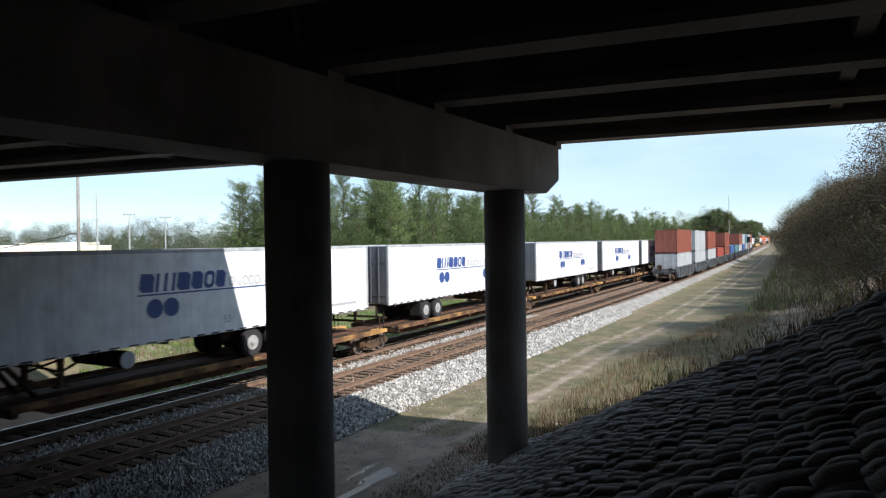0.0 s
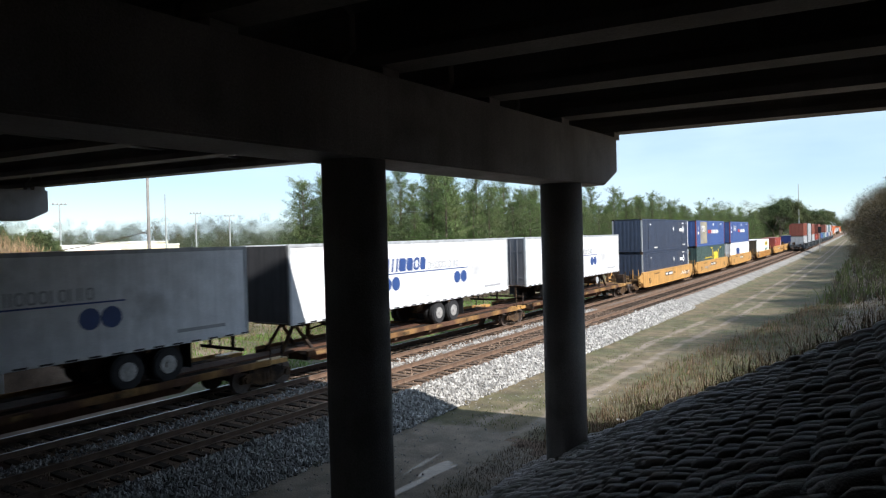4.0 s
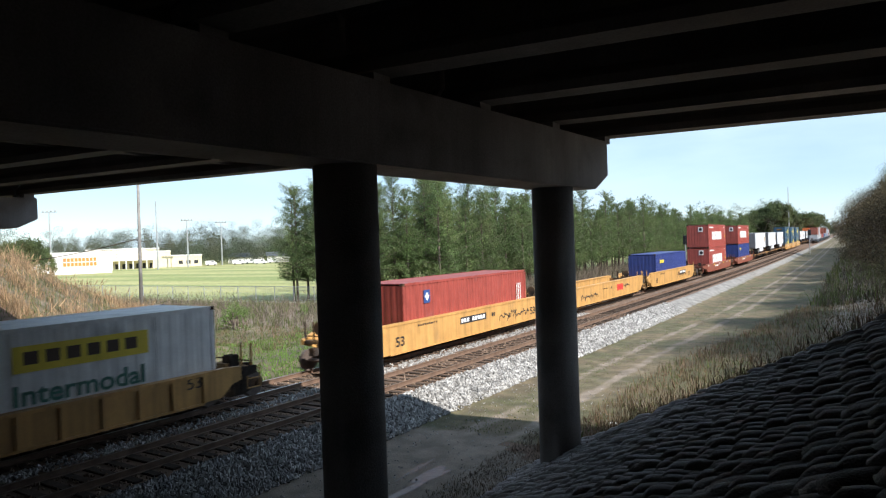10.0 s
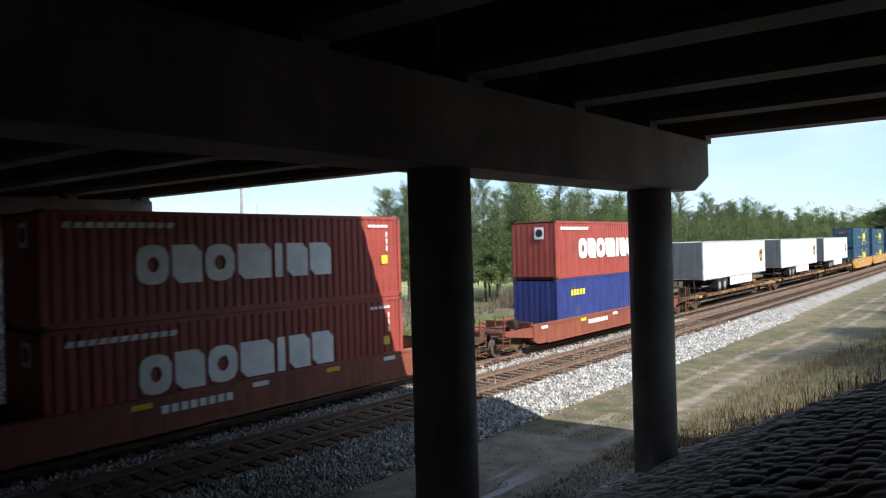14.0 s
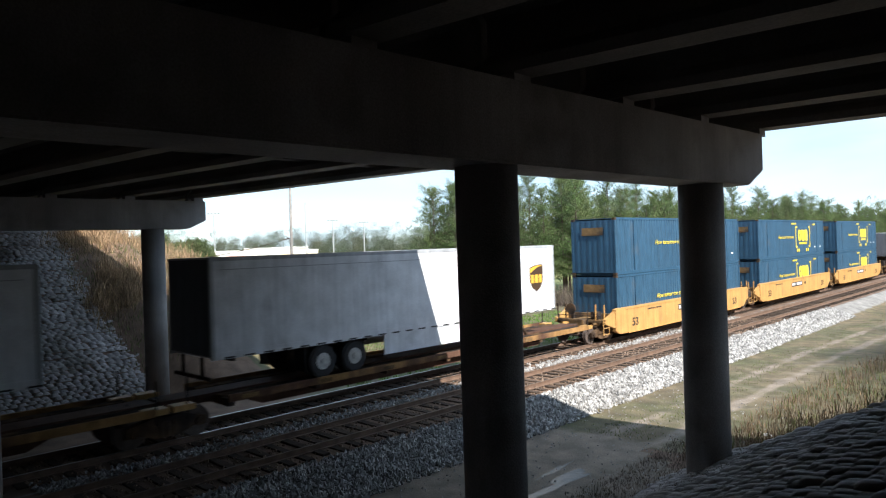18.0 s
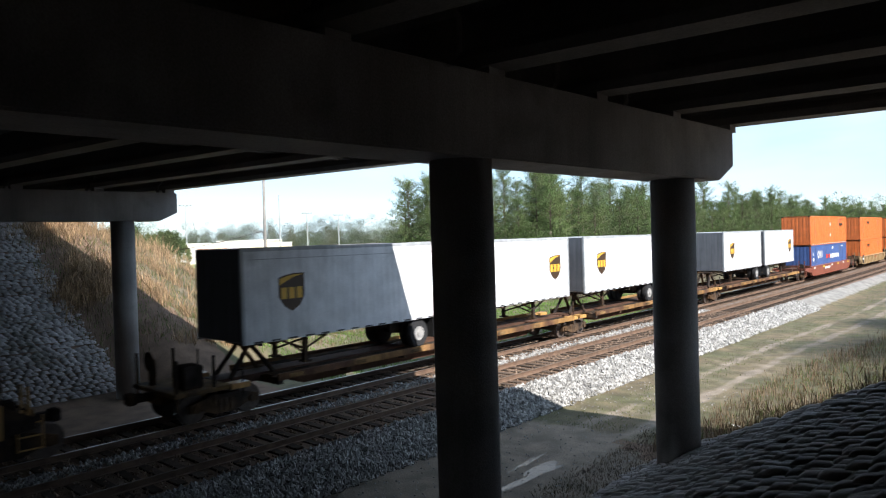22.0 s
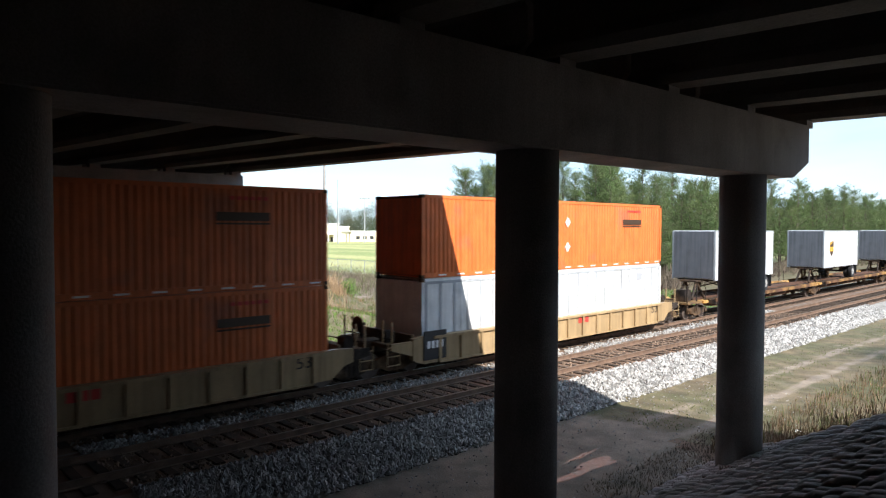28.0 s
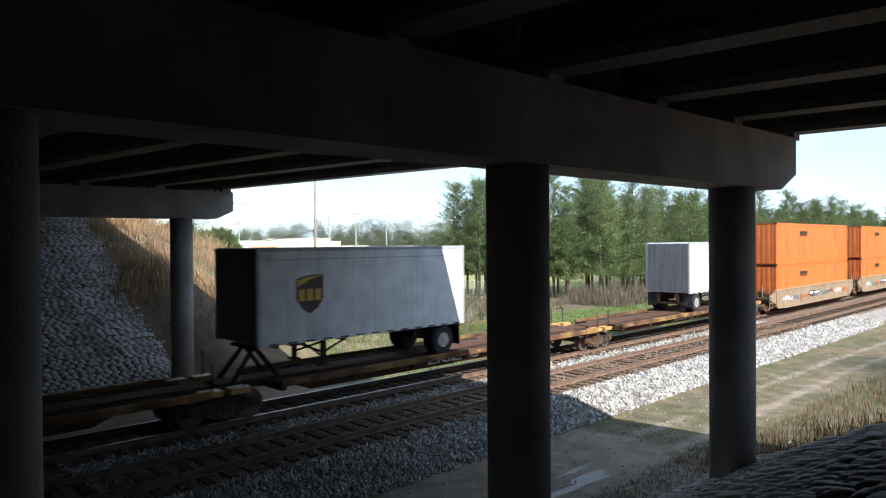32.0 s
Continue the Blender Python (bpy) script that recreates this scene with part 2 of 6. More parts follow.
def cyl(bm, p, q, r0, r1=None, n=12, mi=0):
    """A round bar from p to q."""
    p, q = Vector(p), Vector(q)
    d = q - p
    m = Matrix.Translation((p + q) / 2) @ d.to_track_quat("Z", "Y").to_matrix().to_4x4()
    r = bmesh.ops.create_cone(bm, cap_ends=True, segments=n, radius1=r0, radius2=r0 if r1 is None else r1, depth=d.length, matrix=m)
    for f in {f for v in r["verts"] for f in v.link_faces}:
        f.material_index = mi
    return bm


def prism(bm, pts, axis, a, b, mi=0):
    """A closed outline of (u, w) points pushed along an axis from a to b; axis x: (y, z), y: (x, z), z: (x, y)."""
    def place(u, w, k):
        return {"x": (k, u, w), "y": (u, k, w), "z": (u, w, k)}[axis]
    lo = [bm.verts.new(place(u, w, a)) for u, w in pts]
    hi = [bm.verts.new(place(u, w, b)) for u, w in pts]
    fs = [bm.faces.new(lo), bm.faces.new(hi[::-1])]
    for i in range(len(pts)):
        j = (i + 1) % len(pts)
        fs.append(bm.faces.new((lo[i], hi[i], hi[j], lo[j])))
    for f in fs:
        f.material_index = mi
    bmesh.ops.recalc_face_normals(bm, faces=fs)
    return bm


def quads(name, v, f, material, label, category, kind="", smooth=False, mis=None):
    me = bpy.data.meshes.new(name)
    me.from_pydata(v, [], f)
    for mm in material if isinstance(material, (list, tuple)) else (material,):
        me.materials.append(mm)
    if mis is not None:
        me.polygons.foreach_set("material_index", mis)
    if smooth:
        me.shade_smooth()
    me.update()
    return tagged(new(name, me), label, category, "", kind)


def lettering(text, height, material, parent, at, squeeze=1.0, name="lettering", label="", shear=0.0, bold=0.0):
    """Words of a given letter height, as a thin mesh in the local x-y plane of at."""
    cu = bpy.data.curves.new(name, "FONT")
    cu.body, cu.size, cu.extrude, cu.shear, cu.offset = text, height / 0.73, 0.004, shear, bold
    cu.resolution_u = 3
    tmp = bpy.data.objects.new(name, cu)
    me = bpy.data.meshes.new_from_object(tmp)
    bpy.data.objects.remove(tmp)
    bpy.data.curves.remove(cu)
    me.name = name
    me.materials.clear()
    me.materials.append(material)
    return part(name, me, material, parent, label, at @ Matrix.Diagonal((squeeze, 1, 1, 1)))


# ---- the line of the two tracks ----
NEAR_X, FAR_X = -15.5, -18.95
BEND, BEND_Y = 0.04, 160.0


def track_x(y, c):
    yy = min(y, BEND_Y)
    return c + BEND * (yy - (yy * yy / (2 * BEND_Y) if yy > 0 else 0.0))


def track_way(y):
    return BEND * (1 - min(max(y, 0.0), BEND_Y) / BEND_Y)


def on_track(y, c):
    """The pose on a track at y, with local y along the rails away from the bridge."""
    return pose(track_x(y, c), y, 0, 0, 0, -math.degrees(math.atan(track_way(y))))


def mesh_of(name, v, f, material):
    me = bpy.data.meshes.new(name)
    me.from_pydata(v, [], f)
    me.materials.append(material)
    me.update()
    return me

# ---- ground ----
GIRDER_SLOPE = 0.085
EDGE_Y = 16.95          # the bridge's outer edge where x = -5
GROUND = -0.75


def smooth(a, b, x):
    k = min(max((x - a) / (b - a), 0.0), 1.0)
    return k * k * (3 - 2 * k)


def slope_near(x):
    return 3.35 + 0.58 * x


def paved_edge(x):
    """Where the bagged paving of the near slope ends, under the bridge's edge."""
    return 12.2 + (0.62 * (-x - 0.3) if x < -0.3 else 0.0)


def ground_z(x, y):
    d = x - track_x(y, NEAR_X)
    z = GROUND
    if d > -12:
        crest = -0.2
        if d > 1.75:
            crest -= (d - 1.75) * 0.34
        elif d < -5.1:
            crest -= (-5.1 - d) * 0.5
        z = max(z if d > 0 else -1.15, crest)
    else:
        z = -1.15
    z += 0.05 * noise.noise(Vector((x * 0.35, y * 0.35, 0))) * smooth(3.2, 5, d) * smooth(4.5, 7.0, math.hypot(x + 8.7, (y - 13.6) * 0.8))
    # right-hand embankment of the road
    top = min(slope_near(x), 7.0)
    off = y - paved_edge(x)
    emb = top if off < 0 else top - 0.62 * off
    if y < -44:
        emb = top - 0.6 * (-44 - y)
    z = max(z, emb)
    # left-hand embankment
    lt = min(-0.62 + 0.56 * (-29.6 - x), 7.0)
    off = y - 16.5 - 0.4 * noise.noise(Vector((x * 0.25, y * 0.2, 7)))
    spread = min(0.05 + 0.46 * (-28.0 - x), 7.0)
    lt += max(spread - lt, 0.0) * smooth(12.8, 15.5, y)
    lemb = lt if off < 0 else max(lt - 0.45 * off, min(lt, 1.7) - 0.21 * off)
    if y < -44:
        lemb = lt - 0.6 * (-44 - y)
    z = max(z, lemb)
    # gently rising ground under the trees on the right
    if x > -4 and y > 14:
        z += 0.12 * min(x + 4, 10) * smooth(14, 40, y)
    return z


def axis(stops):
    out = []
    for a, b, n in stops:
        out += list(np.linspace(a, b, n, endpoint=False))
    return out + [stops[-1][1]]


gx = axis([(-2600, -300, 6), (-300, -60, 24), (-60, -22, 60), (-22, -4, 100), (-4, 8, 30), (8, 60, 26), (60, 300, 8), (300, 2600, 5)])
gy = axis([(-2600, -100, 6), (-100, -8, 14), (-8, 45, 130), (45, 110, 70), (110, 320, 60), (320, 2600, 8)])
nx = len(gx)
gv = [(x, y, ground_z(x, y)) for y in gy for x in gx]
gf = [(j * nx + i, j * nx + i + 1, (j + 1) * nx + i + 1, (j + 1) * nx + i) for j in range(len(gy) - 1) for i in range(nx - 1)]


def hump(d, c, w, e=0.35):
    return 1.0 - smooth(w, w + e, abs(d - c))


def cover(x, y):
    """How much ballast, rust-stained ballast, bare dirt and mown field lie at a spot; the rust colour also carries the
    bridge's shade.
    """
    d = x - track_x(y, NEAR_X)
    rust = max(hump(d, 0.0, 1.45), hump(d, FAR_X - NEAR_X, 1.5)) if -8 < d < 4 else 0.0
    stone = hump(d, -1.75, 4.1, 1.0) if d < -1.75 else 1.0 - smooth(2.5, 3.4, d)
    stone *= 1.0 - 0.45 * smooth(45, 90, y)
    bend = 0.6 * smooth(30, 55, y)
    dirt = max(hump(d, 6.3 + 1.2 * bend, 0.10, 0.32), hump(d, 4.85 + 1.3 * bend, 0.08, 0.34)) * (0.54 + 0.3 * noise.noise(Vector((d, y * 0.3, 3))))
    dirt = max(dirt, 0.30 * hump(d, 5.6 + 1.2 * bend, 1.3, 0.8))
    if y < 19 and 3.1 < d < 7.0:
        dirt = max(dirt, 0.9 * (1 - smooth(16.5, 19.0, y)))
    elif y < 17 and d >= 7.0:
        dirt = max(dirt, 0.33)
    dirt = max(dirt, 0.6 * smooth(11.5, 13.5, d))
    field = smooth(55.5, 56.5, y) * (1 - smooth(-45, -43, x))
    if x > -9 and y < paved_edge(x) + 0.3:
        dirt = 1.0
    # brown litter under the bridge, darkened further with the bridge's shade in the colour
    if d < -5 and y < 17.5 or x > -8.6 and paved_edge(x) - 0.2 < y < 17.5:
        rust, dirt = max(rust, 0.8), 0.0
    if d < -5:
        dirt = max(dirt, (0.36 if -44 < x < -29 and y < 36 else 0.0))
        if 36 < y < 55.5:
            dirt = max(dirt, 0.55 * smooth(-34, -37, x))
    return stone, rust, dirt, field


M["ground"] = mat("corridor_ground", (0.088, 0.084, 0.041), 0.95, scale=1.5, fine=25, var=0.3, bump=0.6, second=(0.135, 0.105, 0.062), mix_scale=0.45, mix_lo=0.4, mix_hi=0.6)
gn, gl = M["ground"].node_tree.nodes, M["ground"].node_tree.links
gscale = next(q for q in gn if q.type == "VECT_MATH")
ga = gn.new("ShaderNodeVertexColor")
ga.layer_name = "cover"
gs = gn.new("ShaderNodeSeparateColor")
gl.new(ga.outputs["Color"], gs.inputs[0])
gco = gn.new("ShaderNodeTexCoord")
gnoise = gn.new("ShaderNodeTexNoise")
gnoise.inputs["Scale"].default_value, gnoise.inputs["Detail"].default_value = 1.3, 7.0
gl.new(gco.outputs["Object"], gnoise.inputs["Vector"])
gcur = gscale.inputs[0].links[0].from_socket
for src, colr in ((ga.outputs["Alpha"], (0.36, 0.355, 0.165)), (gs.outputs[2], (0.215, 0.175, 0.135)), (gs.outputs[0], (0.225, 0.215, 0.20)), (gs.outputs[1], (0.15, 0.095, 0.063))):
    add = gn.new("ShaderNodeMath")
    add.operation = "MULTIPLY_ADD"
    add.inputs[1].default_value = 1.5
    gl.new(src, add.inputs[0])
    gl.new(gnoise.outputs["Fac"], add.inputs[2])
    rg = gn.new("ShaderNodeMapRange")
    rg.inputs[1].default_value, rg.inputs[2].default_value = 0.98, 1.32
    gl.new(add.outputs[0], rg.inputs[0])
    gx_ = gn.new("ShaderNodeMix")
    gx_.data_type = "RGBA"
    gl.new(rg.outputs[0], gx_.inputs["Factor"])
    gl.new(gcur, gx_.inputs["A"])
    gx_.inputs["B"].default_value = (*colr, 1)
    if src == ga.outputs["Alpha"]:
        field_mix = gx_
    gcur = gx_.outputs["Result"]
gl.new(gcur, gscale.inputs[0])
# long pale and green swaths where the field was mown
fmap = gn.new("ShaderNodeMapping")
fmap.inputs["Rotation"].default_value, fmap.inputs["Scale"].default_value = (0, 0, radians(-36)), (0.012, 0.11, 1.0)
gl.new(gco.outputs["Object"], fmap.inputs[0])
fnoise = gn.new("ShaderNodeTexNoise")
fnoise.inputs["Scale"].default_value, fnoise.inputs["Detail"].default_value = 1.0, 3.0
gl.new(fmap.outputs[0], fnoise.inputs["Vector"])
framp = gn.new("ShaderNodeMapRange")
framp.inputs[1].default_value, framp.inputs[2].default_value = 0.40, 0.60
gl.new(fnoise.outputs["Fac"], framp.inputs[0])
fmix = gn.new("ShaderNodeMix")
fmix.data_type = "RGBA"
gl.new(framp.outputs[0], fmix.inputs["Factor"])
fmix.inputs["A"].default_value, fmix.inputs["B"].default_value = (0.215, 0.255, 0.085, 1), (0.37, 0.355, 0.15, 1)
gl.new(fmix.outputs["Result"], field_mix.inputs["B"])
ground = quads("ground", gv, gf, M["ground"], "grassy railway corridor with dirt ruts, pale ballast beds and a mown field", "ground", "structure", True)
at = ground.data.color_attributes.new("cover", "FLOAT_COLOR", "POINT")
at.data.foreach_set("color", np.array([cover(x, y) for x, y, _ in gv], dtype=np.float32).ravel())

# ---- tracks ----
def sweep(name, c, prof, y0, y1, step, material, label, category):
    v, f = [], []
    n = int((y1 - y0) / step)
    k = len(prof)
    for i in range(n + 1):
        y = y0 + (y1 - y0) * i / n
        w = track_way(y)
        for u, z in prof:
            v.append((track_x(y, c) + u, y - u * w, z))
        if i:
            for j in range(k):
                a, b = (i - 1) * k + j, (i - 1) * k + (j + 1) % k
                f.append((a, b, b + k, a + k))
    f += [tuple(range(k))[::-1], tuple(range(n * k, n * k + k))]
    return quads(name, v, f, material, label, category, "structure")


FOOT = [(-0.07, -0.17), (0.07, -0.17), (0.07, -0.155), (0.012, -0.14), (0.012, -0.045), (0.036, -0.035), (0.036, -0.004), (-0.036, -0.004), (-0.036, -0.035), (-0.012, -0.045), (-0.012, -0.14), (-0.07, -0.155)]
HEAD = [(-0.03, -0.006), (0.03, -0.006), (0.026, 0.0), (-0.026, 0.0)]
for c, shine in ((NEAR_X, "dullhead"), (FAR_X, "railhead")):
    for u in (-0.7525, 0.7525):
        sweep("rail", c + u, FOOT, -60, 420, 4.0, M["rail"], "rusty steel rail spiked to wooden ties", "rail")
        sweep("rail_head", c + u, HEAD, -60, 420, 4.0, M[shine], "worn running surface of the rail", "rail")

# ---- bridge ----
G_Z = 7.42
bridge = thing("road_bridge", "concrete girder road bridge over the two tracks, dark beneath", "bridge", kind="structure")


def sheared(bm):
    for v in bm.verts:
        v.co.y += GIRDER_SLOPE * (v.co.x + 5)
    return bm


GPROF = [(-0.28, 0), (0.28, 0), (0.28, 0.16), (0.09, 0.34), (0.09, 0.86), (0.25, 0.98), (0.25, 1.15), (-0.25, 1.15), (-0.25, 0.98), (-0.09, 0.86), (-0.09, 0.34), (-0.28, 0.16)]
GY = [EDGE_Y - 0.28 - 2.83 * i for i in range(20)]
SPANS = ((8.2, -6.25), (-6.35, -27.95), (-28.05, -42))
for gyc in GY:
    for xa, xb in SPANS:
        bm = bmesh.new()
        prism(bm, [(gyc + u, G_Z + w) for u, w in GPROF], "x", xb, xa)
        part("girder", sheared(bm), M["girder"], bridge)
bm = bmesh.new()
prism(bm, [(EDGE_Y + 0.12, G_Z + 1.154), (EDGE_Y + 0.12, G_Z + 1.40), (GY[-1] - 0.9, G_Z + 1.40), (GY[-1] - 0.9, G_Z + 1.154)], "x", -42, 8.2)
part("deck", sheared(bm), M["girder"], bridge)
for xa, xb in SPANS:
    for xm in ((xa + xb) / 2,):
        for a, b in zip(GY, GY[1:]):
            bm = bmesh.new()
            box(bm, xm - 0.12, xm + 0.12, b + 0.09, a - 0.09, G_Z + 0.3, G_Z + 1.15)
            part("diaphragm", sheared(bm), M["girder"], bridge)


def bent(name, base, z_top, ends, cols, r, foot):
    """A pier: a cap beam with chamfered ends on round columns; base is the column from which the others are counted along the cap."""
    pier = thing(name, "concrete pier with round columns and a chamfered cap beam", "bridge pier", "piers under the bridge", "structure")
    pier.matrix_basis = Matrix.Translation(base) @ Matrix.Rotation(-radians(4.23), 4, "Z")
    lo, hi = ends
    bm = bmesh.new()
    zb, zm = z_top - 1.19, z_top - 0.84
    prism(bm, [(lo, z_top), (lo, zm), (lo + 0.75, zb), (hi - 0.75, zb), (hi, zm), (hi, z_top)], "x", -0.53, 0.53)
    bmesh.ops.bevel(bm, geom=bm.edges[:], offset=0.03, segments=2, affect="EDGES", clamp_overlap=True)
    part("cap_beam", bm, M["concrete"], pier)
    for k in cols:
        bm = bmesh.new()
        cyl(bm, (0, k, foot), (0, k, zb + 0.01), r, n=40)
        for f in bm.faces:
            f.smooth = len(f.verts) == 4
        part("column", bm, M["concrete"], pier)
    return pier


COL2 = Vector((-5.647, 14.37, 0))
bent("pier_near", COL2, 7.28, (-52, 2.02), (0, -6.67, -13.2, -19.8, -26.4, -33.0, -39.6), 0.457, -1.2)
bent("pier_far", Vector((-28.1, 12.9, 0)), 7.28, (-52, 2.1), (0, -6.67, -13.2, -19.8, -26.4, -33.0, -39.6), 0.457, -1.6)
for base in (COL2, Vector((-28.1, 12.9, 0))):
    for gyc in GY:
        k = (gyc + GIRDER_SLOPE * (base.x + 5) - base.y)
        bm = bmesh.new()
        for s in (-0.27, 0.27):
            box(bm, base.x + 0.08 * k + s - 0.15, base.x + 0.08 * k + s + 0.15, base.y + k - 0.2, base.y + k + 0.2, 7.27, 7.425)
        part("bearing", bm, M["concrete"], bridge)

for x0, x1 in ((6.2, 7.0), (-43.2, -42.4)):
    bm = bmesh.new()
    prism(bm, [(EDGE_Y, 5.5), (EDGE_Y, G_Z + 1.4), (GY[-1] - 0.9, G_Z + 1.4), (GY[-1] - 0.9, 5.5)], "x", x0, x1)
    tagged(new("wall_abutment", link_mesh("wall_abutment", sheared(bm), M["concrete"])), "concrete abutment wall at the head of the slope", "wall", kind="structure")

# ---- rolling stock ----
MOVERS = []      # (thing, track line, place along the train at 0 s, direction)
CACHE = {}


def corrugated(x, y0, y1, z0, z1, depth, pitch, out):
    """A wall of vertical ribs in the plane x, whose ribs stand out by depth on the side out."""
    bm = bmesh.new()
    n = max(1, round((y1 - y0) / pitch))
    p = (y1 - y0) / n
    prof = []
    for i in range(n):
        a = y0 + i * p
        prof += [(a, 0), (a + 0.30 * p, 0), (a + 0.45 * p, depth), (a + 0.85 * p, depth)]
    prof.append((y1, 0))
    lo = [bm.verts.new((x + out * (d - depth), yy, z0)) for yy, d in prof]
    hi = [bm.verts.new((x + out * (d - depth), yy, z1)) for yy, d in prof]
    for i in range(len(prof) - 1):
        q = (lo[i], lo[i + 1], hi[i + 1], hi[i])
        bm.faces.new(q if out > 0 else q[::-1])
    return bm


def container(style, length, height, colour, label, marks=None, ribs=(0.040, 0.29), tail=None, lead=None, front=None):
    """A steel box with its base at z = 0 and its leading end at y = 0; tail and lead: paint of the posts at either end."""
    key = ("container", style)
    if key in CACHE:
        return copy_thing(CACHE[key], Matrix())
    c = thing("container", label, "container", "containers on the trains")
    w = 1.295
    m = M[colour]
    for y, p in ((0.0, lead), (length - 0.15, tail)):
        for x in (-w, w):
            bm = bmesh.new()
            box(bm, min(x, x * 0.91), max(x, x * 0.91), y, y + 0.15, 0, height, 0.012)
            part("corner_post", bm, M[p or colour], c)
        for x in (-w, w):
            for z in (0.0, height - 0.12):
                bm = bmesh.new()
                box(bm, *sorted((x * 0.86, x * 1.004)), y - 0.004, y + 0.154, z - 0.004, z + 0.12, 0.01)
                part("corner_casting", bm, M["steel_dark"], c)
    for x in (-w, w):
        xa, xb = sorted((x, x * 0.95))
        for z0, z1, nm in ((0, 0.17, "bottom_rail"), (height - 0.11, height, "top_rail")):
            bm = bmesh.new()
            box(bm, xa, xb, 0.15, length - 0.15, z0, z1)
            part(nm, bm, m, c)
        if length > 13:
            for yy in (1.98, length - 1.98):
                bm = bmesh.new()
                box(bm, xa, xb, yy - 0.07, yy + 0.07, 0.17, height - 0.11)
                part("lifting_post", bm, m, c)
    for x, o in ((w - 0.012, 1), (-w + 0.012, -1)):
        part("side_panel", corrugated(x, 0.15, length - 0.15, 0.17, height - 0.11, ribs[0], ribs[1], o), m, c)
    bm = corrugated(0.0, -w * 0.91, w * 0.91, 0.1, height - 0.1, 0.01, 0.33, -1)
    for v in bm.verts:
        v.co = Vector((v.co.y, v.co.x + 0.01, v.co.z))
    bmesh.ops.reverse_faces(bm, faces=bm.faces[:])
    part("front_wall", bm, M[front or colour], c)
    bm = bmesh.new()
    box(bm, -w * 0.91, w * 0.91, length - 0.06, length - 0.03, 0.12, height - 0.12)
    door = part("door", bm, m, c)
    for x in (-0.75, -0.35, 0.35, 0.75):
        bm = bmesh.new()
        cyl(bm, (x, length - 0.01, 0.1), (x, length - 0.01, height - 0.1), 0.02, n=6)
        part("lock_rod", bm, m, door)
    bm = bmesh.new()
    box(bm, -w * 0.95, w * 0.95, 0.1, length - 0.1, height - 0.04, height - 0.012)
    part("roof", bm, m, c)
    bm = bmesh.new()
    box(bm, -w * 0.95, w * 0.95, 0.1, length - 0.1, 0.02, 0.06)
    part("floor_panel", bm, m, c)
    if marks:
        marks(c, w + 0.008, length, height)
    CACHE[key] = c
    return c


FACE = Matrix.Rotation(radians(90), 4, "Z") @ Matrix.Rotation(radians(90), 4, "X")


def on_side(x, y, z):
    """Letters on the side that faces the camera run along local y."""
    return Matrix.Translation((x, y, z)) @ FACE


def bar(c, x, y0, y1, z0, z1, ink, name="marking"):
    bm = bmesh.new()
    box(bm, x - 0.004, x + 0.004, y0, y1, z0, z1)
    return part(name, bm, M[ink], c)


def disc(c, x, y, z, r, ink, name="round_mark"):
    bm = bmesh.new()
    cyl(bm, (x - 0.004, y, z), (x + 0.004, y, z), r, n=28)
    return part(name, bm, M[ink], c)


def bogie(parent, y, r=0.42, wb=1.75):
    """A two-axle truck under a wagon, centred at y."""
    bm = bmesh.new()
    for s in (-1, 1):
        x = s * 1.0
        prism(bm, [(y - wb / 2 - 0.2, 0.34), (y - wb / 2 - 0.2, 0.56), (y - 0.45, 0.74), (y + 0.45, 0.74), (y + wb / 2 + 0.2, 0.56), (y + wb / 2 + 0.2, 0.34), (y + wb / 2 - 0.15, 0.36), (y + 0.3, 0.2), (y - 0.3, 0.2), (y - wb / 2 + 0.15, 0.36)], "x", x - 0.07, x + 0.07)
        for q in (-1, 1):
            cyl(bm, (x - 0.1, y + q * wb / 2, 0.45), (x + 0.13, y + q * wb / 2, 0.45), 0.12, n=10)
        for q in (-0.18, 0, 0.18):
            cyl(bm, (x + 0.02, y + q, 0.25), (x + 0.02, y + q, 0.6), 0.07, n=8)
    box(bm, -1.0, 1.0, y - 0.18, y + 0.18, 0.42, 0.72)
    part("truck_frame", bm, M["steel_dark"], parent)
    for q in (-1, 1):
        bm = bmesh.new()
        yy = y + q * wb / 2
        cyl(bm, (-0.8, yy, r), (0.8, yy, r), 0.08, n=8)
        for s in (-1, 1):
            cyl(bm, (s * 0.70, yy, r), (s * 0.82, yy, r), r, n=22)
            cyl(bm, (s * 0.67, yy, r), (s * 0.70, yy, r), r + 0.025, n=22)
        part("wheelset", bm, M["wheel"], parent)


def coupler(parent, y, s):
    bm = bmesh.new()
    box(bm, -0.1, 0.1, min(y, y + s * 0.75), max(y, y + s * 0.75), 0.72, 0.95, 0.02)
    box(bm, -0.16, 0.16, min(y + s * 0.6, y + s * 0.85), max(y + s * 0.6, y + s * 0.85), 0.68, 1.0, 0.03)
    part("coupler", bm, M["steel_dark"], parent)


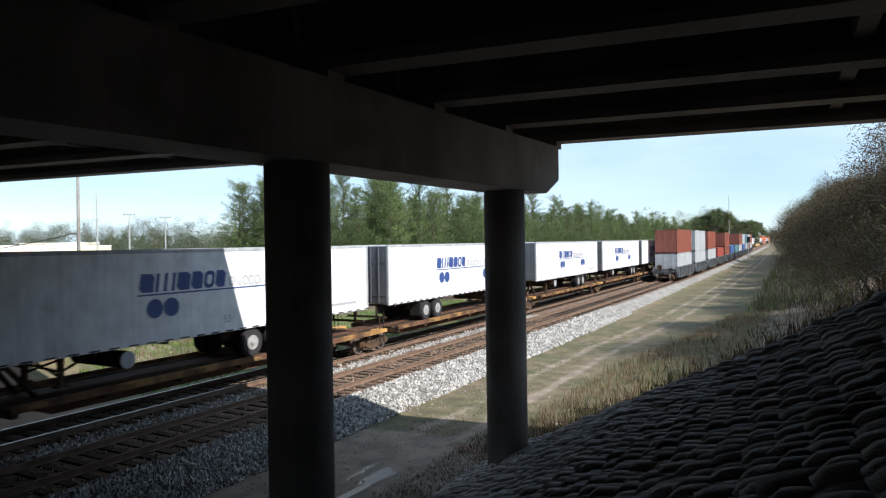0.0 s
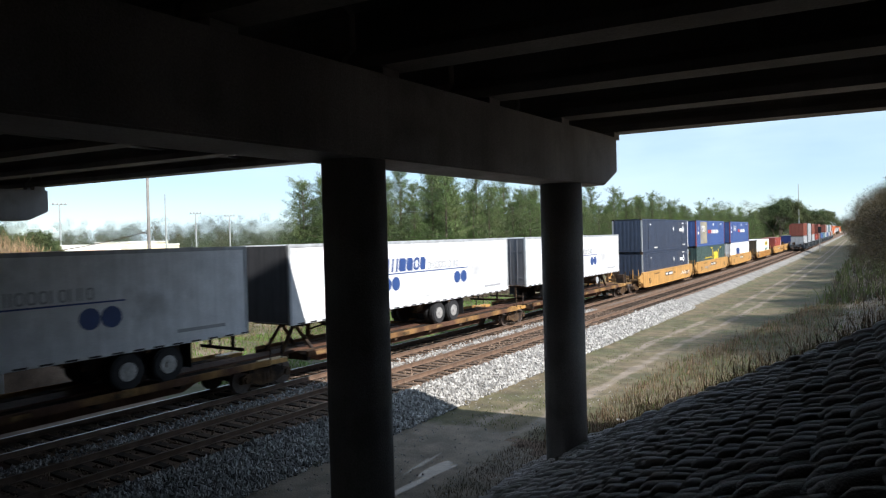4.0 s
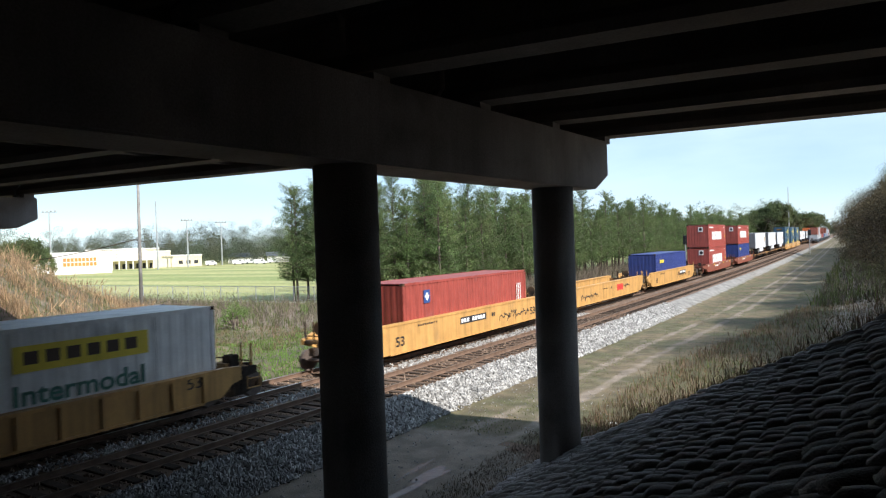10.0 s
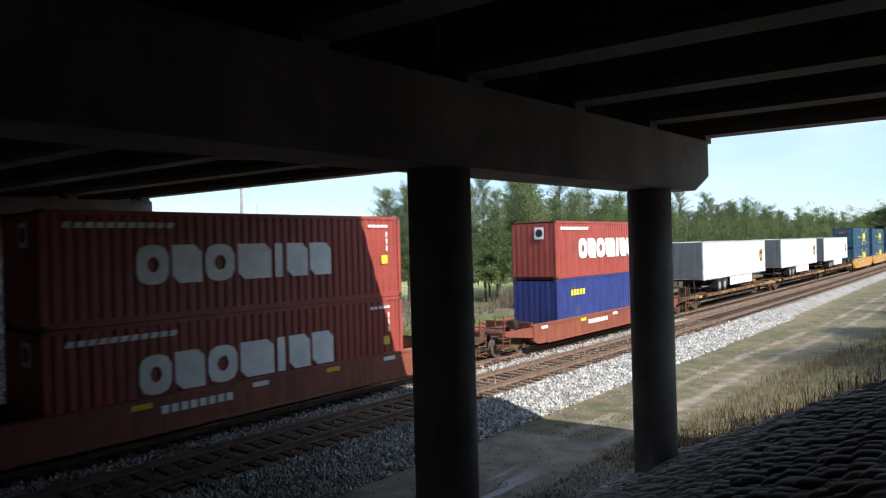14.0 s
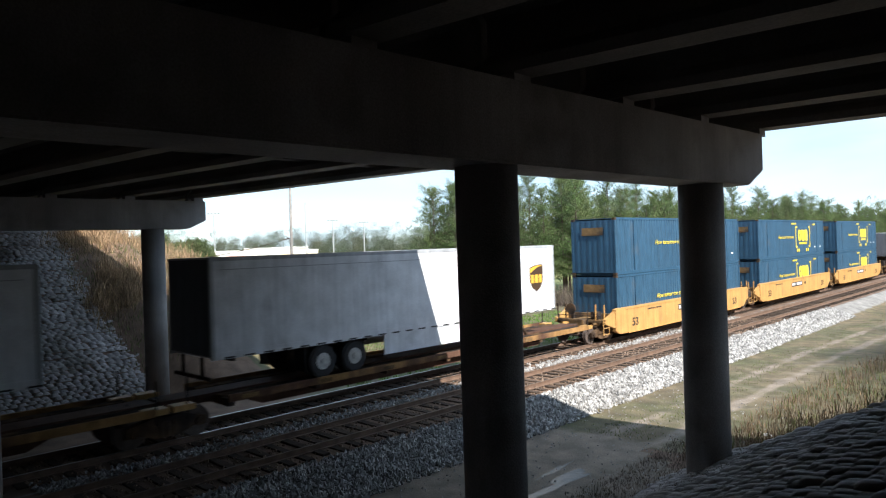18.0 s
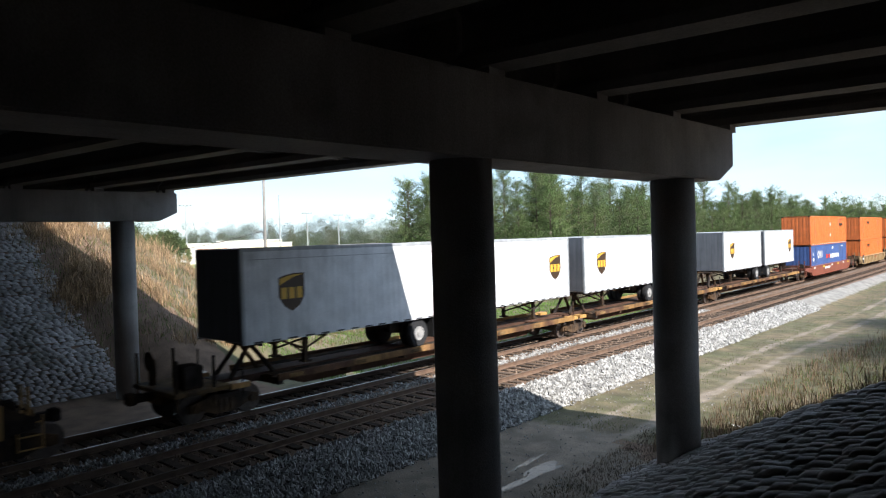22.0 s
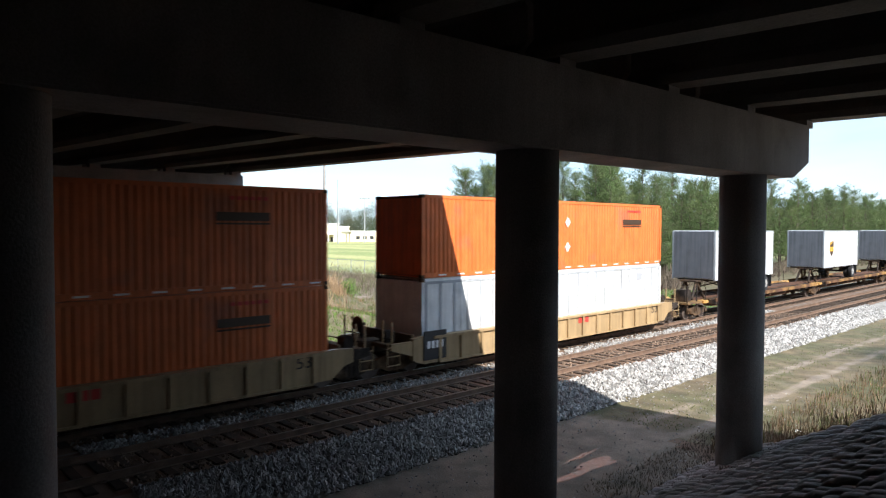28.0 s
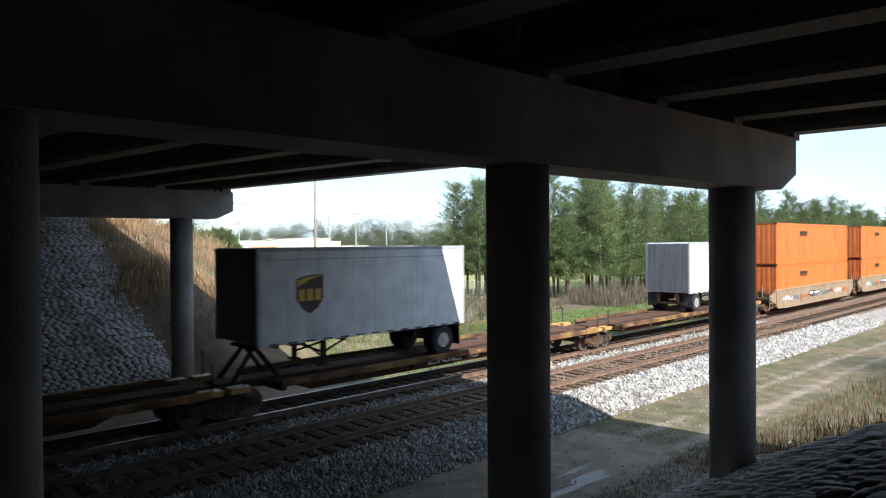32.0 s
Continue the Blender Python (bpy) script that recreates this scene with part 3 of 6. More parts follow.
def wellcar(style, well, colour, label, marks=None, ribbed=0, pitch=None, top=1.55):
    """A wagon with a deep well between two trucks; the well starts at y = 0."""
    key = ("well", style)
    if key in CACHE:
        return copy_thing(CACHE[key], Matrix())
    c = thing("well_car", label, "well car", "well cars of the trains")
    m = M[colour]
    e = ((pitch or well + 3.3) - well) / 2 - 0.35
    for s, nm in ((1, "side_sill"), (-1, "side_sill")):
        bm = bmesh.new()
        xa, xb = sorted((s * 1.31, s * 1.50))
        prism(bm, [(-0.3, 0.52), (-0.3, top + 0.02), (0.1, top + 0.07), (1.5, top), (well - 1.5, top), (well - 0.1, top + 0.05), (well + 0.55, top), (well + 0.55, 0.80), (well + 0.2, 0.72), (well - 0.25, 0.36), (0.2, 0.33), (-0.05, 0.40)], "x", xa, xb)
        sill = part(nm, bm, m, c)
        bm = bmesh.new()
        box(bm, *sorted((s * 1.25, s * (1.585 if ribbed else 1.53))), 0.6, well - 0.6, top - 0.05, top + 0.045, 0.01)
        box(bm, *sorted((s * 1.25, s * 1.545)), 0.9, well - 0.9, 0.29, 0.36, 0.01)
        part("flange", bm, m, sill)
        if ribbed:
            for i in range(ribbed):
                yy = 0.9 + (well - 1.8) * i / (ribbed - 1)
                bm = bmesh.new()
                box(bm, *sorted((s * 1.50, s * 1.575)), yy - 0.055, yy + 0.055, 0.36, top - 0.05)
                part("rib", bm, m, sill)
    for s in (-1, 1):
        bm = bmesh.new()
        prism(bm, [(-e + 0.1, 0.95), (-e + 0.1, 1.16), (-0.304, top - 0.06), (-0.304, 0.66)], "x", *sorted((s * 1.33, s * 1.47)))
        part("gusset", bm, m, c)
        bm = bmesh.new()
        prism(bm, [(well + e - 0.1, 0.92), (well + e - 0.1, 1.16), (well + 0.554, top - 0.04), (well + 0.554, 0.82)], "x", *sorted((s * 1.33, s * 1.47)))
        part("gusset", bm, M["steel_dark"], c)
    for i in range(int(well / 2.0)):
        yy = 0.9 + i * (well - 1.8) / (int(well / 2.0) - 1)
        bm = bmesh.new()
        box(bm, -1.31, 1.31, yy - 0.12, yy + 0.12, 0.24, 0.33)
        part("cross_bearer", bm, M["steel_dark"], c)
    for y, s in ((0.0, -1), (well, 1)):
        bm = bmesh.new()
        box(bm, -1.31, 1.31, *sorted((y + s * 0.1, y + s * 0.22)), 0.45, 1.35)
        box(bm, -0.35, 0.35, *sorted((y + s * 0.1, y + s * (e + 0.2))), 0.75, 1.15, 0.03)
        box(bm, -1.31, 1.31, *sorted((y + s * (e - 0.5), y + s * (e - 0.1))), 0.98, 1.12, 0.02)
        part("end_platform", bm, M["grimy_" + colour] if "grimy_" + colour in M else m, c)
        ye = y + s * (e - 0.22)
        for x in (-1.34, -0.86, 0.86, 1.34):
            bm = bmesh.new()
            box(bm, x - 0.03, x + 0.03, ye - 0.03, ye + 0.03, 0.98, 1.88, 0.008)
            part("end_post", bm, m if x > 0 else M["steel_dark"], c)
        bm = bmesh.new()
        for k in (-0.26, 0.26):
            cyl(bm, (1.44, ye + k, 0.42), (1.44, ye + k, 1.20), 0.022, n=6)
        for i in range(3):
            cyl(bm, (1.44, ye - 0.26, 0.45 + 0.3 * i), (1.44, ye + 0.26, 0.45 + 0.3 * i), 0.02, n=6)
        part("side_ladder", bm, m, c)
        bm = bmesh.new()
        cyl(bm, (-1.34, ye, 1.30), (1.34, ye, 1.30), 0.022, n=6)
        part("handrail", bm, M["steel_dark"], c)
        if s < 0:
            bm = bmesh.new()
            cyl(bm, (-0.55, ye - 0.02, 1.62), (-0.55, ye + 0.02, 1.62), 0.28, n=18)
            cyl(bm, (-0.55, ye - 0.02, 1.62), (-0.55, ye + 0.3, 1.62), 0.05, n=8)
            box(bm, -0.62, -0.48, ye + 0.1, ye + 0.24, 1.0, 1.62)
            part("brake_wheel", bm, M["steel_dark"], c)
        bm = bmesh.new()
        box(bm, 0.5, 0.9, *sorted((y + s * 0.6, y + s * 1.0)), 1.12, 1.5, 0.03)
        part("brake_box", bm, M["steel_dark"], c)
        bogie(c, y + s * (e * 0.55))
        coupler(c, y + s * e, s)
    if marks:
        marks(c, 1.508, well, top)
    CACHE[key] = c
    return c


def spinecar(style, length, colour, label, hitches=(), scrawl=None):
    """A low skeleton wagon for road trailers, sharing its leading truck with the next one; its deck starts at y = 0."""
    key = ("spine", style)
    if key in CACHE:
        return copy_thing(CACHE[key], Matrix())
    c = thing("flat_car", label, "flat car", "flat cars of the train")
    m = M[colour]
    bm = bmesh.new()
    prism(bm, [(0.1, 0.80), (0.1, 1.0), (length - 0.1, 1.0), (length - 0.1, 0.80), (length - 2.4, 0.74), (length - 3.2, 0.40), (3.2, 0.40), (2.4, 0.74)], "x", -0.42, 0.42)
    sill = part("centre_sill", bm, m, c)
    if scrawl:
        lettering(scrawl, 0.42, M["ink_white"], sill, on_side(0.428, 8.2, 0.50), 1.3, "sprayed_letters")
    for s in (-1, 1):
        bm = bmesh.new()
        box(bm, *sorted((s * 0.60, s * 1.0)), 1.6, length - 0.5, 0.93, 0.985)
        part("deck_plate", bm, M["steel_dark"], c)
        bm = bmesh.new()
        box(bm, *sorted((s * 1.30, s * 1.40)), 1.6, length - 0.5, 0.84, 1.05, 0.012)
        edge = part("edge_beam", bm, M["edge_yellow"], c)
        for i in range(int((length - 3) / 2.6)):
            yy = 2.0 + i * 2.6
            bm = bmesh.new()
            box(bm, *sorted((s * 1.385, s * 1.412)), yy, yy + 0.5, 0.88, 1.0)
            part("stake_pocket", bm, M["grimy_yellow"], edge)
        for y in (0.35, length - 0.45):
            bm = bmesh.new()
            box(bm, *sorted((s * 0.95, s * 1.38)), y - 0.3, y + 0.3, 0.86, 1.02, 0.015)
            part("end_step", bm, M["yellow"], c)
    for i in range(7):
        yy = 1.7 + i * (length - 3.0) / 6
        bm = bmesh.new()
        box(bm, -1.35, 1.35, yy - 0.09, yy + 0.09, 0.72, 0.93)
        part("cross_arm", bm, M["steel_dark"], c)
    for y in hitches:
        bm = bmesh.new()
        box(bm, -0.5, 0.5, y - 0.35, y + 0.35, 1.93, 2.02, 0.02)
        h = part("hitch", bm, M["steel_dark"], c)
        for x in (-0.45, 0.45):
            for q in (-0.75, 0.75):
                bm = bmesh.new()
                cyl(bm, (x, y + q, 0.98), (x * 0.7, y, 1.95), 0.075, n=6)
                part("strut", bm, M["steel_dark"], h)
    for y, s in ((0.15, 1), (length - 0.15, -1)):
        for x in (-1.3, 1.3):
            bm = bmesh.new()
            cyl(bm, (x, y + s * 0.3, 0.6), (x, y + s * 0.3, 1.75), 0.024, n=6)
            part("stanchion", bm, M["steel_dark"], c)
    bogie(c, 0.0)
    ends = ([(0.1, -1)] if "head" in style else []) + ([(length - 0.1, 1)] if "last" in style else [])
    for y, s in ends:
        bm = bmesh.new()
        box(bm, -1.3, 1.3, *sorted((y, y + s * 1.7)), 0.88, 1.0, 0.02)
        box(bm, -0.4, 0.4, *sorted((y, y + s * 1.7)), 0.6, 0.88)
        part("end_platform", bm, M["grimy_yellow"], c)
        for x in (-1.2, 1.2):
            for q in (0.5, 1.6):
                bm = bmesh.new()
                box(bm, x - 0.035, x + 0.035, y + s * q - 0.035, y + s * q + 0.035, 0.5, 1.9, 0.008)
                part("end_post", bm, M["steel_dark"], c)
        bm = bmesh.new()
        box(bm, 0.35, 1.0, *sorted((y + s * 0.7, y + s * 1.3)), 1.0, 1.65, 0.04)
        part("brake_box", bm, M["steel_dark"], c)
        bm = bmesh.new()
        cyl(bm, (-0.6, y + s * 1.5, 1.7), (-0.6, y + s * 1.54, 1.7), 0.28, n=18)
        box(bm, -0.68, -0.52, *sorted((y + s * 1.35, y + s * 1.5)), 1.0, 1.75)
        part("brake_wheel", bm, M["steel_dark"], c)
        if s > 0:
            bogie(c, length)
        coupler(c, y + s * 1.6, s)
    if "head" not in style:
        coupler(c, 0.1, -1)
    CACHE[key] = c
    return c


def tyre_pair(parent, y, z=0.52):
    for s in (-1, 1):
        for i, x in enumerate((1.12, 0.80)):
            bm = bmesh.new()
            cyl(bm, (s * (x - 0.13), y, z), (s * (x + 0.13), y, z), 0.51, n=26)
            bmesh.ops.bevel(bm, geom=[e for e in bm.edges if len(e.link_faces) == 2 and e.calc_face_angle(0) > 1.2], offset=0.05, segments=2, affect="EDGES")
            w = part("tyre", bm, M["rubber"], parent)
            if i == 0:
                bm = bmesh.new()
                cyl(bm, (s * (x + 0.06), y, z), (s * (x + 0.137), y, z), 0.29, 0.26, n=20)
                cyl(bm, (s * (x + 0.1), y, z), (s * (x + 0.18), y, z), 0.10, n=12)
                part("hub", bm, M["hub"], w)


def trailer(style, length, label, colour="trailer", marks=None, wheels=(4.0, 5.25), leg=12.6, nose_leads=False, height=2.78, base=1.10, skirt=None, tank=None):
    """A road semi-trailer: box body on landing legs and an axle group; its tyres stand at z = 0, its leading end is y = 0."""
    key = ("trailer", style)
    if key in CACHE:
        return copy_thing(CACHE[key], Matrix())
    c = thing("semi_trailer", label, "trailer", "road trailers on the train")
    w, z0, z1 = 1.295, base, base + height
    m = M[colour]
    bm = bmesh.new()
    box(bm, -w, w, 0.0, length, z0, z1, 0.03)
    body = part("body", bm, m, c)
    n = int(length / 1.22)
    for i in range(1, n):
        bm = bmesh.new()
        box(bm, w - 0.01, w + 0.0035, length * i / n - 0.014, length * i / n + 0.014, z0 + 0.17, z1 - 0.1)
        part("panel_seam", bm, m, body)
    for x in (-w, w):
        for za, zb, nm in ((z0 - 0.05, z0 + 0.15, "bottom_rail"), (z1 - 0.10, z1 + 0.012, "top_rail")):
            bm = bmesh.new()
            box(bm, *sorted((x * 0.985, x * 1.012)), 0.02, length - 0.02, za, zb, 0.008)
            part(nm, bm, M["grey"] if nm == "top_rail" else m, c)
        for y in (-0.02, length - 0.1):
            bm = bmesh.new()
            box(bm, *sorted((x * 0.93, x * 1.014)), y, y + 0.12, z0 - 0.05, z1 + 0.012, 0.015)
            part("corner_post", bm, M["grey"], c)
    bm = bmesh.new()
    for i in range(int(length / 0.62)):
        box(bm, w * 1.010, w * 1.0165, 0.35 + 0.62 * i, 0.68 + 0.62 * i, z0 - 0.035, z0 + 0.012)
    tagged(part("slot_strip", bm, M["ink_black"], c), kind="stuff")
    doors_y, nose_y = (length, 0.0) if nose_leads else (0.0, length)
    s = 1 if nose_leads else -1
    # end walls far darker than the sides: their shade is put into the paint
    bm = bmesh.new()
    box(bm, -w * 0.93, w * 0.93, *sorted((doors_y + s * 0.03, doors_y - s * 0.02)), z0 + 0.05, z1 - 0.05)
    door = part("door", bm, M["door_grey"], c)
    for x in (-0.8, -0.35, 0.35, 0.8) if "word" in style else ():
        bm = bmesh.new()
        cyl(bm, (x, doors_y + s * 0.045, z0 + 0.05), (x, doors_y + s * 0.045, z1 - 0.05), 0.02, n=6)
        part("lock_rod", bm, M["door_grey"], door)
    for z in ((z0 + 0.4, z0 + 1.95) if "word" in style else ()):
        bm = bmesh.new()
        box(bm, -1.15, 1.15, *sorted((doors_y + s * 0.03, doors_y + s * 0.05)), z, z + 0.06)
        part("hinge_strap", bm, M["door_grey"], door)
    bm = bmesh.new()
    box(bm, -w * 0.93, w * 0.93, *sorted((nose_y - s * 0.03, nose_y + s * 0.02)), z0 + 0.03, z1 - 0.03, 0.01)
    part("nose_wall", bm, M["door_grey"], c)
    for i in range(int(length / 2.4)):
        bm = bmesh.new()
        box(bm, -w * 0.97, w * 0.97, 0.6 + 2.4 * i, 0.70 + 2.4 * i, z0 - 0.14, z0 - 0.01)
        part("floor_beam", bm, M["steel_dark"], c)
    for x in (-0.85, 0.85):
        bm = bmesh.new()
        box(bm, x - 0.07, x + 0.07, leg - 0.07, leg + 0.07, 0.22, z0 - 0.05)
        box(bm, x - 0.15, x + 0.15, leg - 0.15, leg + 0.15, 0.18, 0.24)
        lg = part("landing_leg", bm, M["steel_dark"], c)
        for q in (-1, 1):
            bm = bmesh.new()
            cyl(bm, (x, leg + q * 0.05, 0.62), (x, leg + q * 1.0, z0 - 0.08), 0.04, n=6)
            part("brace", bm, M["steel_dark"], lg)
    bm = bmesh.new()
    cyl(bm, (-0.85, leg, 0.45), (0.85, leg, z0 - 0.15), 0.035, n=6)
    cyl(bm, (0.85, leg, 0.45), (-0.85, leg, z0 - 0.15), 0.035, n=6)
    part("leg_brace", bm, M["steel_dark"], c)
    ya, yb = min(wheels), max(wheels)
    for x in (-0.55, 0.55):
        bm = bmesh.new()
        box(bm, x - 0.07, x + 0.07, ya - 0.9, yb + 0.9, 0.62, z0 - 0.02)
        part("slider_beam", bm, M["steel_dark"], c)
    for y in wheels:
        bm = bmesh.new()
        cyl(bm, (-1.1, y, 0.52), (1.1, y, 0.52), 0.07, n=8)
        part("axle", bm, M["steel_dark"], c)
        tyre_pair(c, y)
    for x in (-1.05, 1.05):
        bm = bmesh.new()
        yy = yb + 0.72 if nose_leads else ya - 0.72
        box(bm, x - 0.28, x + 0.28, yy - 0.01, yy + 0.01, 0.3, z0 - 0.06)
        part("mud_flap", bm, M["rubber"], c)
    bm = bmesh.new()
    box(bm, -1.1, 1.1, *sorted((doors_y, doors_y - s * 0.08)), 0.45, 0.55)
    for x in (-0.6, 0.6):
        box(bm, x - 0.04, x + 0.04, *sorted((doors_y, doors_y - s * 0.08)), 0.5, z0 - 0.02)
    part("rear_guard", bm, M["steel_dark"], c)
    if skirt:
        for x in (-1.26, 1.26):
            bm = bmesh.new()
            box(bm, x - 0.015, x + 0.015, skirt[0], skirt[1], 0.38, z0 - 0.05)
            part("skirt", bm, m, c)
    if tank:
        bm = bmesh.new()
        cyl(bm, (-1.15, tank, 0.68), (1.2, tank, 0.68), 0.26, n=18)
        tk = part("tank", bm, M["steel_dark"], c)
        bm = bmesh.new()
        cyl(bm, (1.2, tank, 0.68), (1.23, tank, 0.68), 0.25, n=18)
        part("tank_end", bm, M["grey"], tk)
    if marks:
        marks(c, w + 0.0075, length, z0, z1)
    CACHE[key] = c
    return c

# ---- painted marks on the rolling stock ----
for nm in ("yellow", "rustred", "sootytan", "dulltan"):
    base = {"yellow": (0.23, 0.14, 0.065), "rustred": (0.14, 0.055, 0.04), "sootytan": (0.16, 0.12, 0.08), "dulltan": (0.17, 0.12, 0.075)}[nm]
    M["grimy_" + nm] = mat("grimy_" + nm, base, 0.9, spec=0.1, scale=2.5, fine=25, var=0.4, second=(0.06, 0.045, 0.035), mix_scale=1.2)
M["patch"] = mat("weathered_patch", (0.30, 0.27, 0.20), 0.8, scale=2, fine=20, var=0.2)
M["panel_black"] = mat("black_plaque", (0.025, 0.026, 0.03), 0.5, var=0.15)


def blocks(c, x, y0, y1, z0, z1, n, ink, lean=0.0, gap=0.16):
    """A painted word of n signs, shown as plain blocks of its size and colour; a line of small writing is one part."""
    p = (y1 - y0) / n
    small = p < 0.28
    bm = bmesh.new()
    for i in range(n):
        a, b = y0 + i * p, y0 + (i + 1 - gap) * p
        prism(bm, [(a, z0), (b, z0), (b + lean, z1), (a + lean, z1)], "x", x - 0.004, x + 0.004)
        if not small:
            part("painted_block", bm, M[ink], c)
            bm = bmesh.new()
    if small:
        tagged(part("small_writing", bm, M[ink], c), kind="stuff")


def ring_bm(x, a, b, z0, z1, k, lean):
    """A rounded ring of stroke k."""
    bm = bmesh.new()
    loops = []
    for q in (0.0, k):
        r = 0.34 * min(b - a, z1 - z0) * (1.0 if q == 0 else 0.7)
        ya, yb, za, zb = a + q, b - q, z0 + q, z1 - q
        o = [(ya + r, za), (yb - r, za), (yb - 0.3 * r, za + 0.3 * r), (yb, za + r), (yb, zb - r), (yb - 0.3 * r, zb - 0.3 * r), (yb - r, zb), (ya + r, zb), (ya + 0.3 * r, zb - 0.3 * r), (ya, zb - r), (ya, za + r), (ya + 0.3 * r, za + 0.3 * r)]
        loops.append([bm.verts.new((x + 0.004, u + lean * (w - z0) / (z1 - z0), w)) for u, w in o])
    back = [bm.verts.new((x - 0.004, v.co.y, v.co.z)) for v in loops[0]]
    n = len(back)
    for i in range(n):
        j = (i + 1) % n
        bm.faces.new((loops[0][i], loops[0][j], loops[1][j], loops[1][i]))
        bm.faces.new((back[i], back[j], loops[0][j], loops[0][i]))
    return bm


def shapes(c, x, y0, z0, z1, kinds, ink, k, lean=0.0, gap=0.14):
    """A painted word shown as a row of plain shapes: o ring, b bar, s slab; each with its width."""
    y, h = y0, z1 - z0
    for kind, w in kinds:
        a, b = y, y + w * (1 - gap)
        m = (a + b) / 2 + 0.5 * lean
        bm = bmesh.new()
        if kind == "o":
            bm.free()
            bm = ring_bm(x, a, b, z0, z1, k, lean)
        elif kind == "b":
            prism(bm, [(a, z0), (a + k, z0), (a + k + lean, z1), (a + lean, z1)], "x", x - 0.004, x + 0.004)
        else:
            prism(bm, [(a, z0 + 0.2 * h), (a + 0.2 * h, z0), (b, z0), (b + lean, z1 - 0.2 * h), (b + lean - 0.2 * h, z1), (a + lean, z1)], "x", x - 0.004, x + 0.004)
        part("painted_shape", bm, M[ink], c)
        y += w


def shield(c, x, y, z, s):
    bm = bmesh.new()
    prism(bm, [(y - 0.5 * s, z + 0.42 * s), (y - 0.25 * s, z + 0.5 * s), (y + 0.1 * s, z + 0.55 * s), (y + 0.5 * s, z + 0.55 * s), (y + 0.5 * s, z - 0.2 * s), (y + 0.3 * s, z - 0.5 * s), (y, z - 0.68 * s), (y - 0.3 * s, z - 0.5 * s), (y - 0.5 * s, z - 0.2 * s)], "x", x - 0.004, x + 0.004)
    sh = part("shield", bm, M["ink_brown"], c, "dark brown and gold painted shield")
    bm = bmesh.new()
    prism(bm, [(y - 0.46 * s, z + 0.18 * s), (y - 0.46 * s, z + 0.38 * s), (y - 0.2 * s, z + 0.46 * s), (y + 0.1 * s, z + 0.51 * s), (y + 0.46 * s, z + 0.51 * s), (y + 0.05 * s, z + 0.42 * s)], "x", x, x + 0.007)
    part("gold_sweep", bm, M["ink_gold"], sh)
    for k in (-0.3, 0.0, 0.3):
        bm = bmesh.new()
        box(bm, x, x + 0.007, y + (k - 0.11) * s, y + (k + 0.11) * s, z - 0.27 * s, z + 0.1 * s, 0.001)
        part("gold_block", bm, M["ink_gold"], sh)


def diamond(c, x, y, z, r, ink):
    bm = bmesh.new()
    prism(bm, [(y - r, z), (y, z - 1.25 * r), (y + r, z), (y, z + 1.25 * r)], "x", x - 0.004, x + 0.004)
    return part("diamond_mark", bm, M[ink], c)


def plaque(c, x, y0, y1, z0, z1, n=9, ink="ink_white"):
    bm = bmesh.new()
    box(bm, x - 0.004, x + 0.003, y0, y1, z0, z1)
    p = part("number_plaque", bm, M["panel_black"], c)
    k = (y1 - y0 - 0.2) / n
    bm = bmesh.new()
    for i in range(n):
        if i != n // 2 - 1:
            box(bm, x, x + 0.007, y0 + 0.1 + i * k, y0 + 0.1 + (i + 0.72) * k, z0 + 0.07, z1 - 0.07)
    tagged(part("plain_bars", bm, M[ink], p), kind="stuff")


def scribble(c, x, y, z, w, h, ink, seed, r=0.022):
    """A sprayed scrawl of looping strokes."""
    rs = np.random.default_rng(seed)
    cu = bpy.data.curves.new("scrawl", "CURVE")
    cu.dimensions, cu.bevel_depth, cu.bevel_resolution, cu.resolution_u = "3D", r, 0, 3
    n = 13
    sp = cu.splines.new("NURBS")
    sp.points.add(n - 1)
    for i in range(n):
        sp.points[i].co = (0, y + w * (i / n + 0.10 * rs.normal()), z + h * (0.5 + (0.5 if i % 2 else -0.5) * rs.random()), 1)
    sp.use_endpoint_u = True
    tmp = bpy.data.objects.new("scrawl", cu)
    me = bpy.data.meshes.new_from_object(tmp)
    bpy.data.objects.remove(tmp)
    bpy.data.curves.remove(cu)
    for v in me.vertices:
        v.co.x = x + 0.12 * v.co.x
    me.materials.clear()
    me.materials.append(M[ink])
    part("sprayed_scrawl", me, None, c)


def m_blue_word(o):
    return lambda c, x, L, z0, z1: blue_word(c, x - 0.0, L, z0, z1, o)


def blue_word(c, x, L, z0, z1, o):
    shapes(c, x, 4.95 + o, z1 - 1.28, z1 - 0.72, (("s", 0.56), ("b", 0.3), ("b", 0.3), ("b", 0.2), ("s", 0.56), ("s", 0.5), ("o", 0.5), ("s", 0.46)), "ink_blue", 0.11, 0.08)
    shapes(c, x, 8.5 + o, z1 - 1.28, z1 - 0.95, (("o", 0.24), ("b", 0.15), ("b", 0.12), ("b", 0.12), ("o", 0.28), ("o", 0.28), ("o", 0.28), ("b", 0.2), ("o", 0.26), ("b", 0.2), ("b", 0.1), ("b", 0.15), ("o", 0.24)), "ink_grey", 0.045, 0.0, 0.2)
    bar(c, x, 4.9 + o, 11.95 + o, z1 - 1.38, z1 - 1.335, "ink_blue", "underline")
    for y in (5.5, 6.1, 10.95, 11.55):
        disc(c, x, y + o, z1 - 1.78, 0.29, "ink_blue")
    lettering("53", 0.26, M["ink_grey"], c, on_side(x, 8.2 + o, z0 + 0.28))
    bar(c, x, L - 2.6, L - 0.9, z0 + 0.3, z0 + 0.4, "ink_grey", "faint_text_bar")


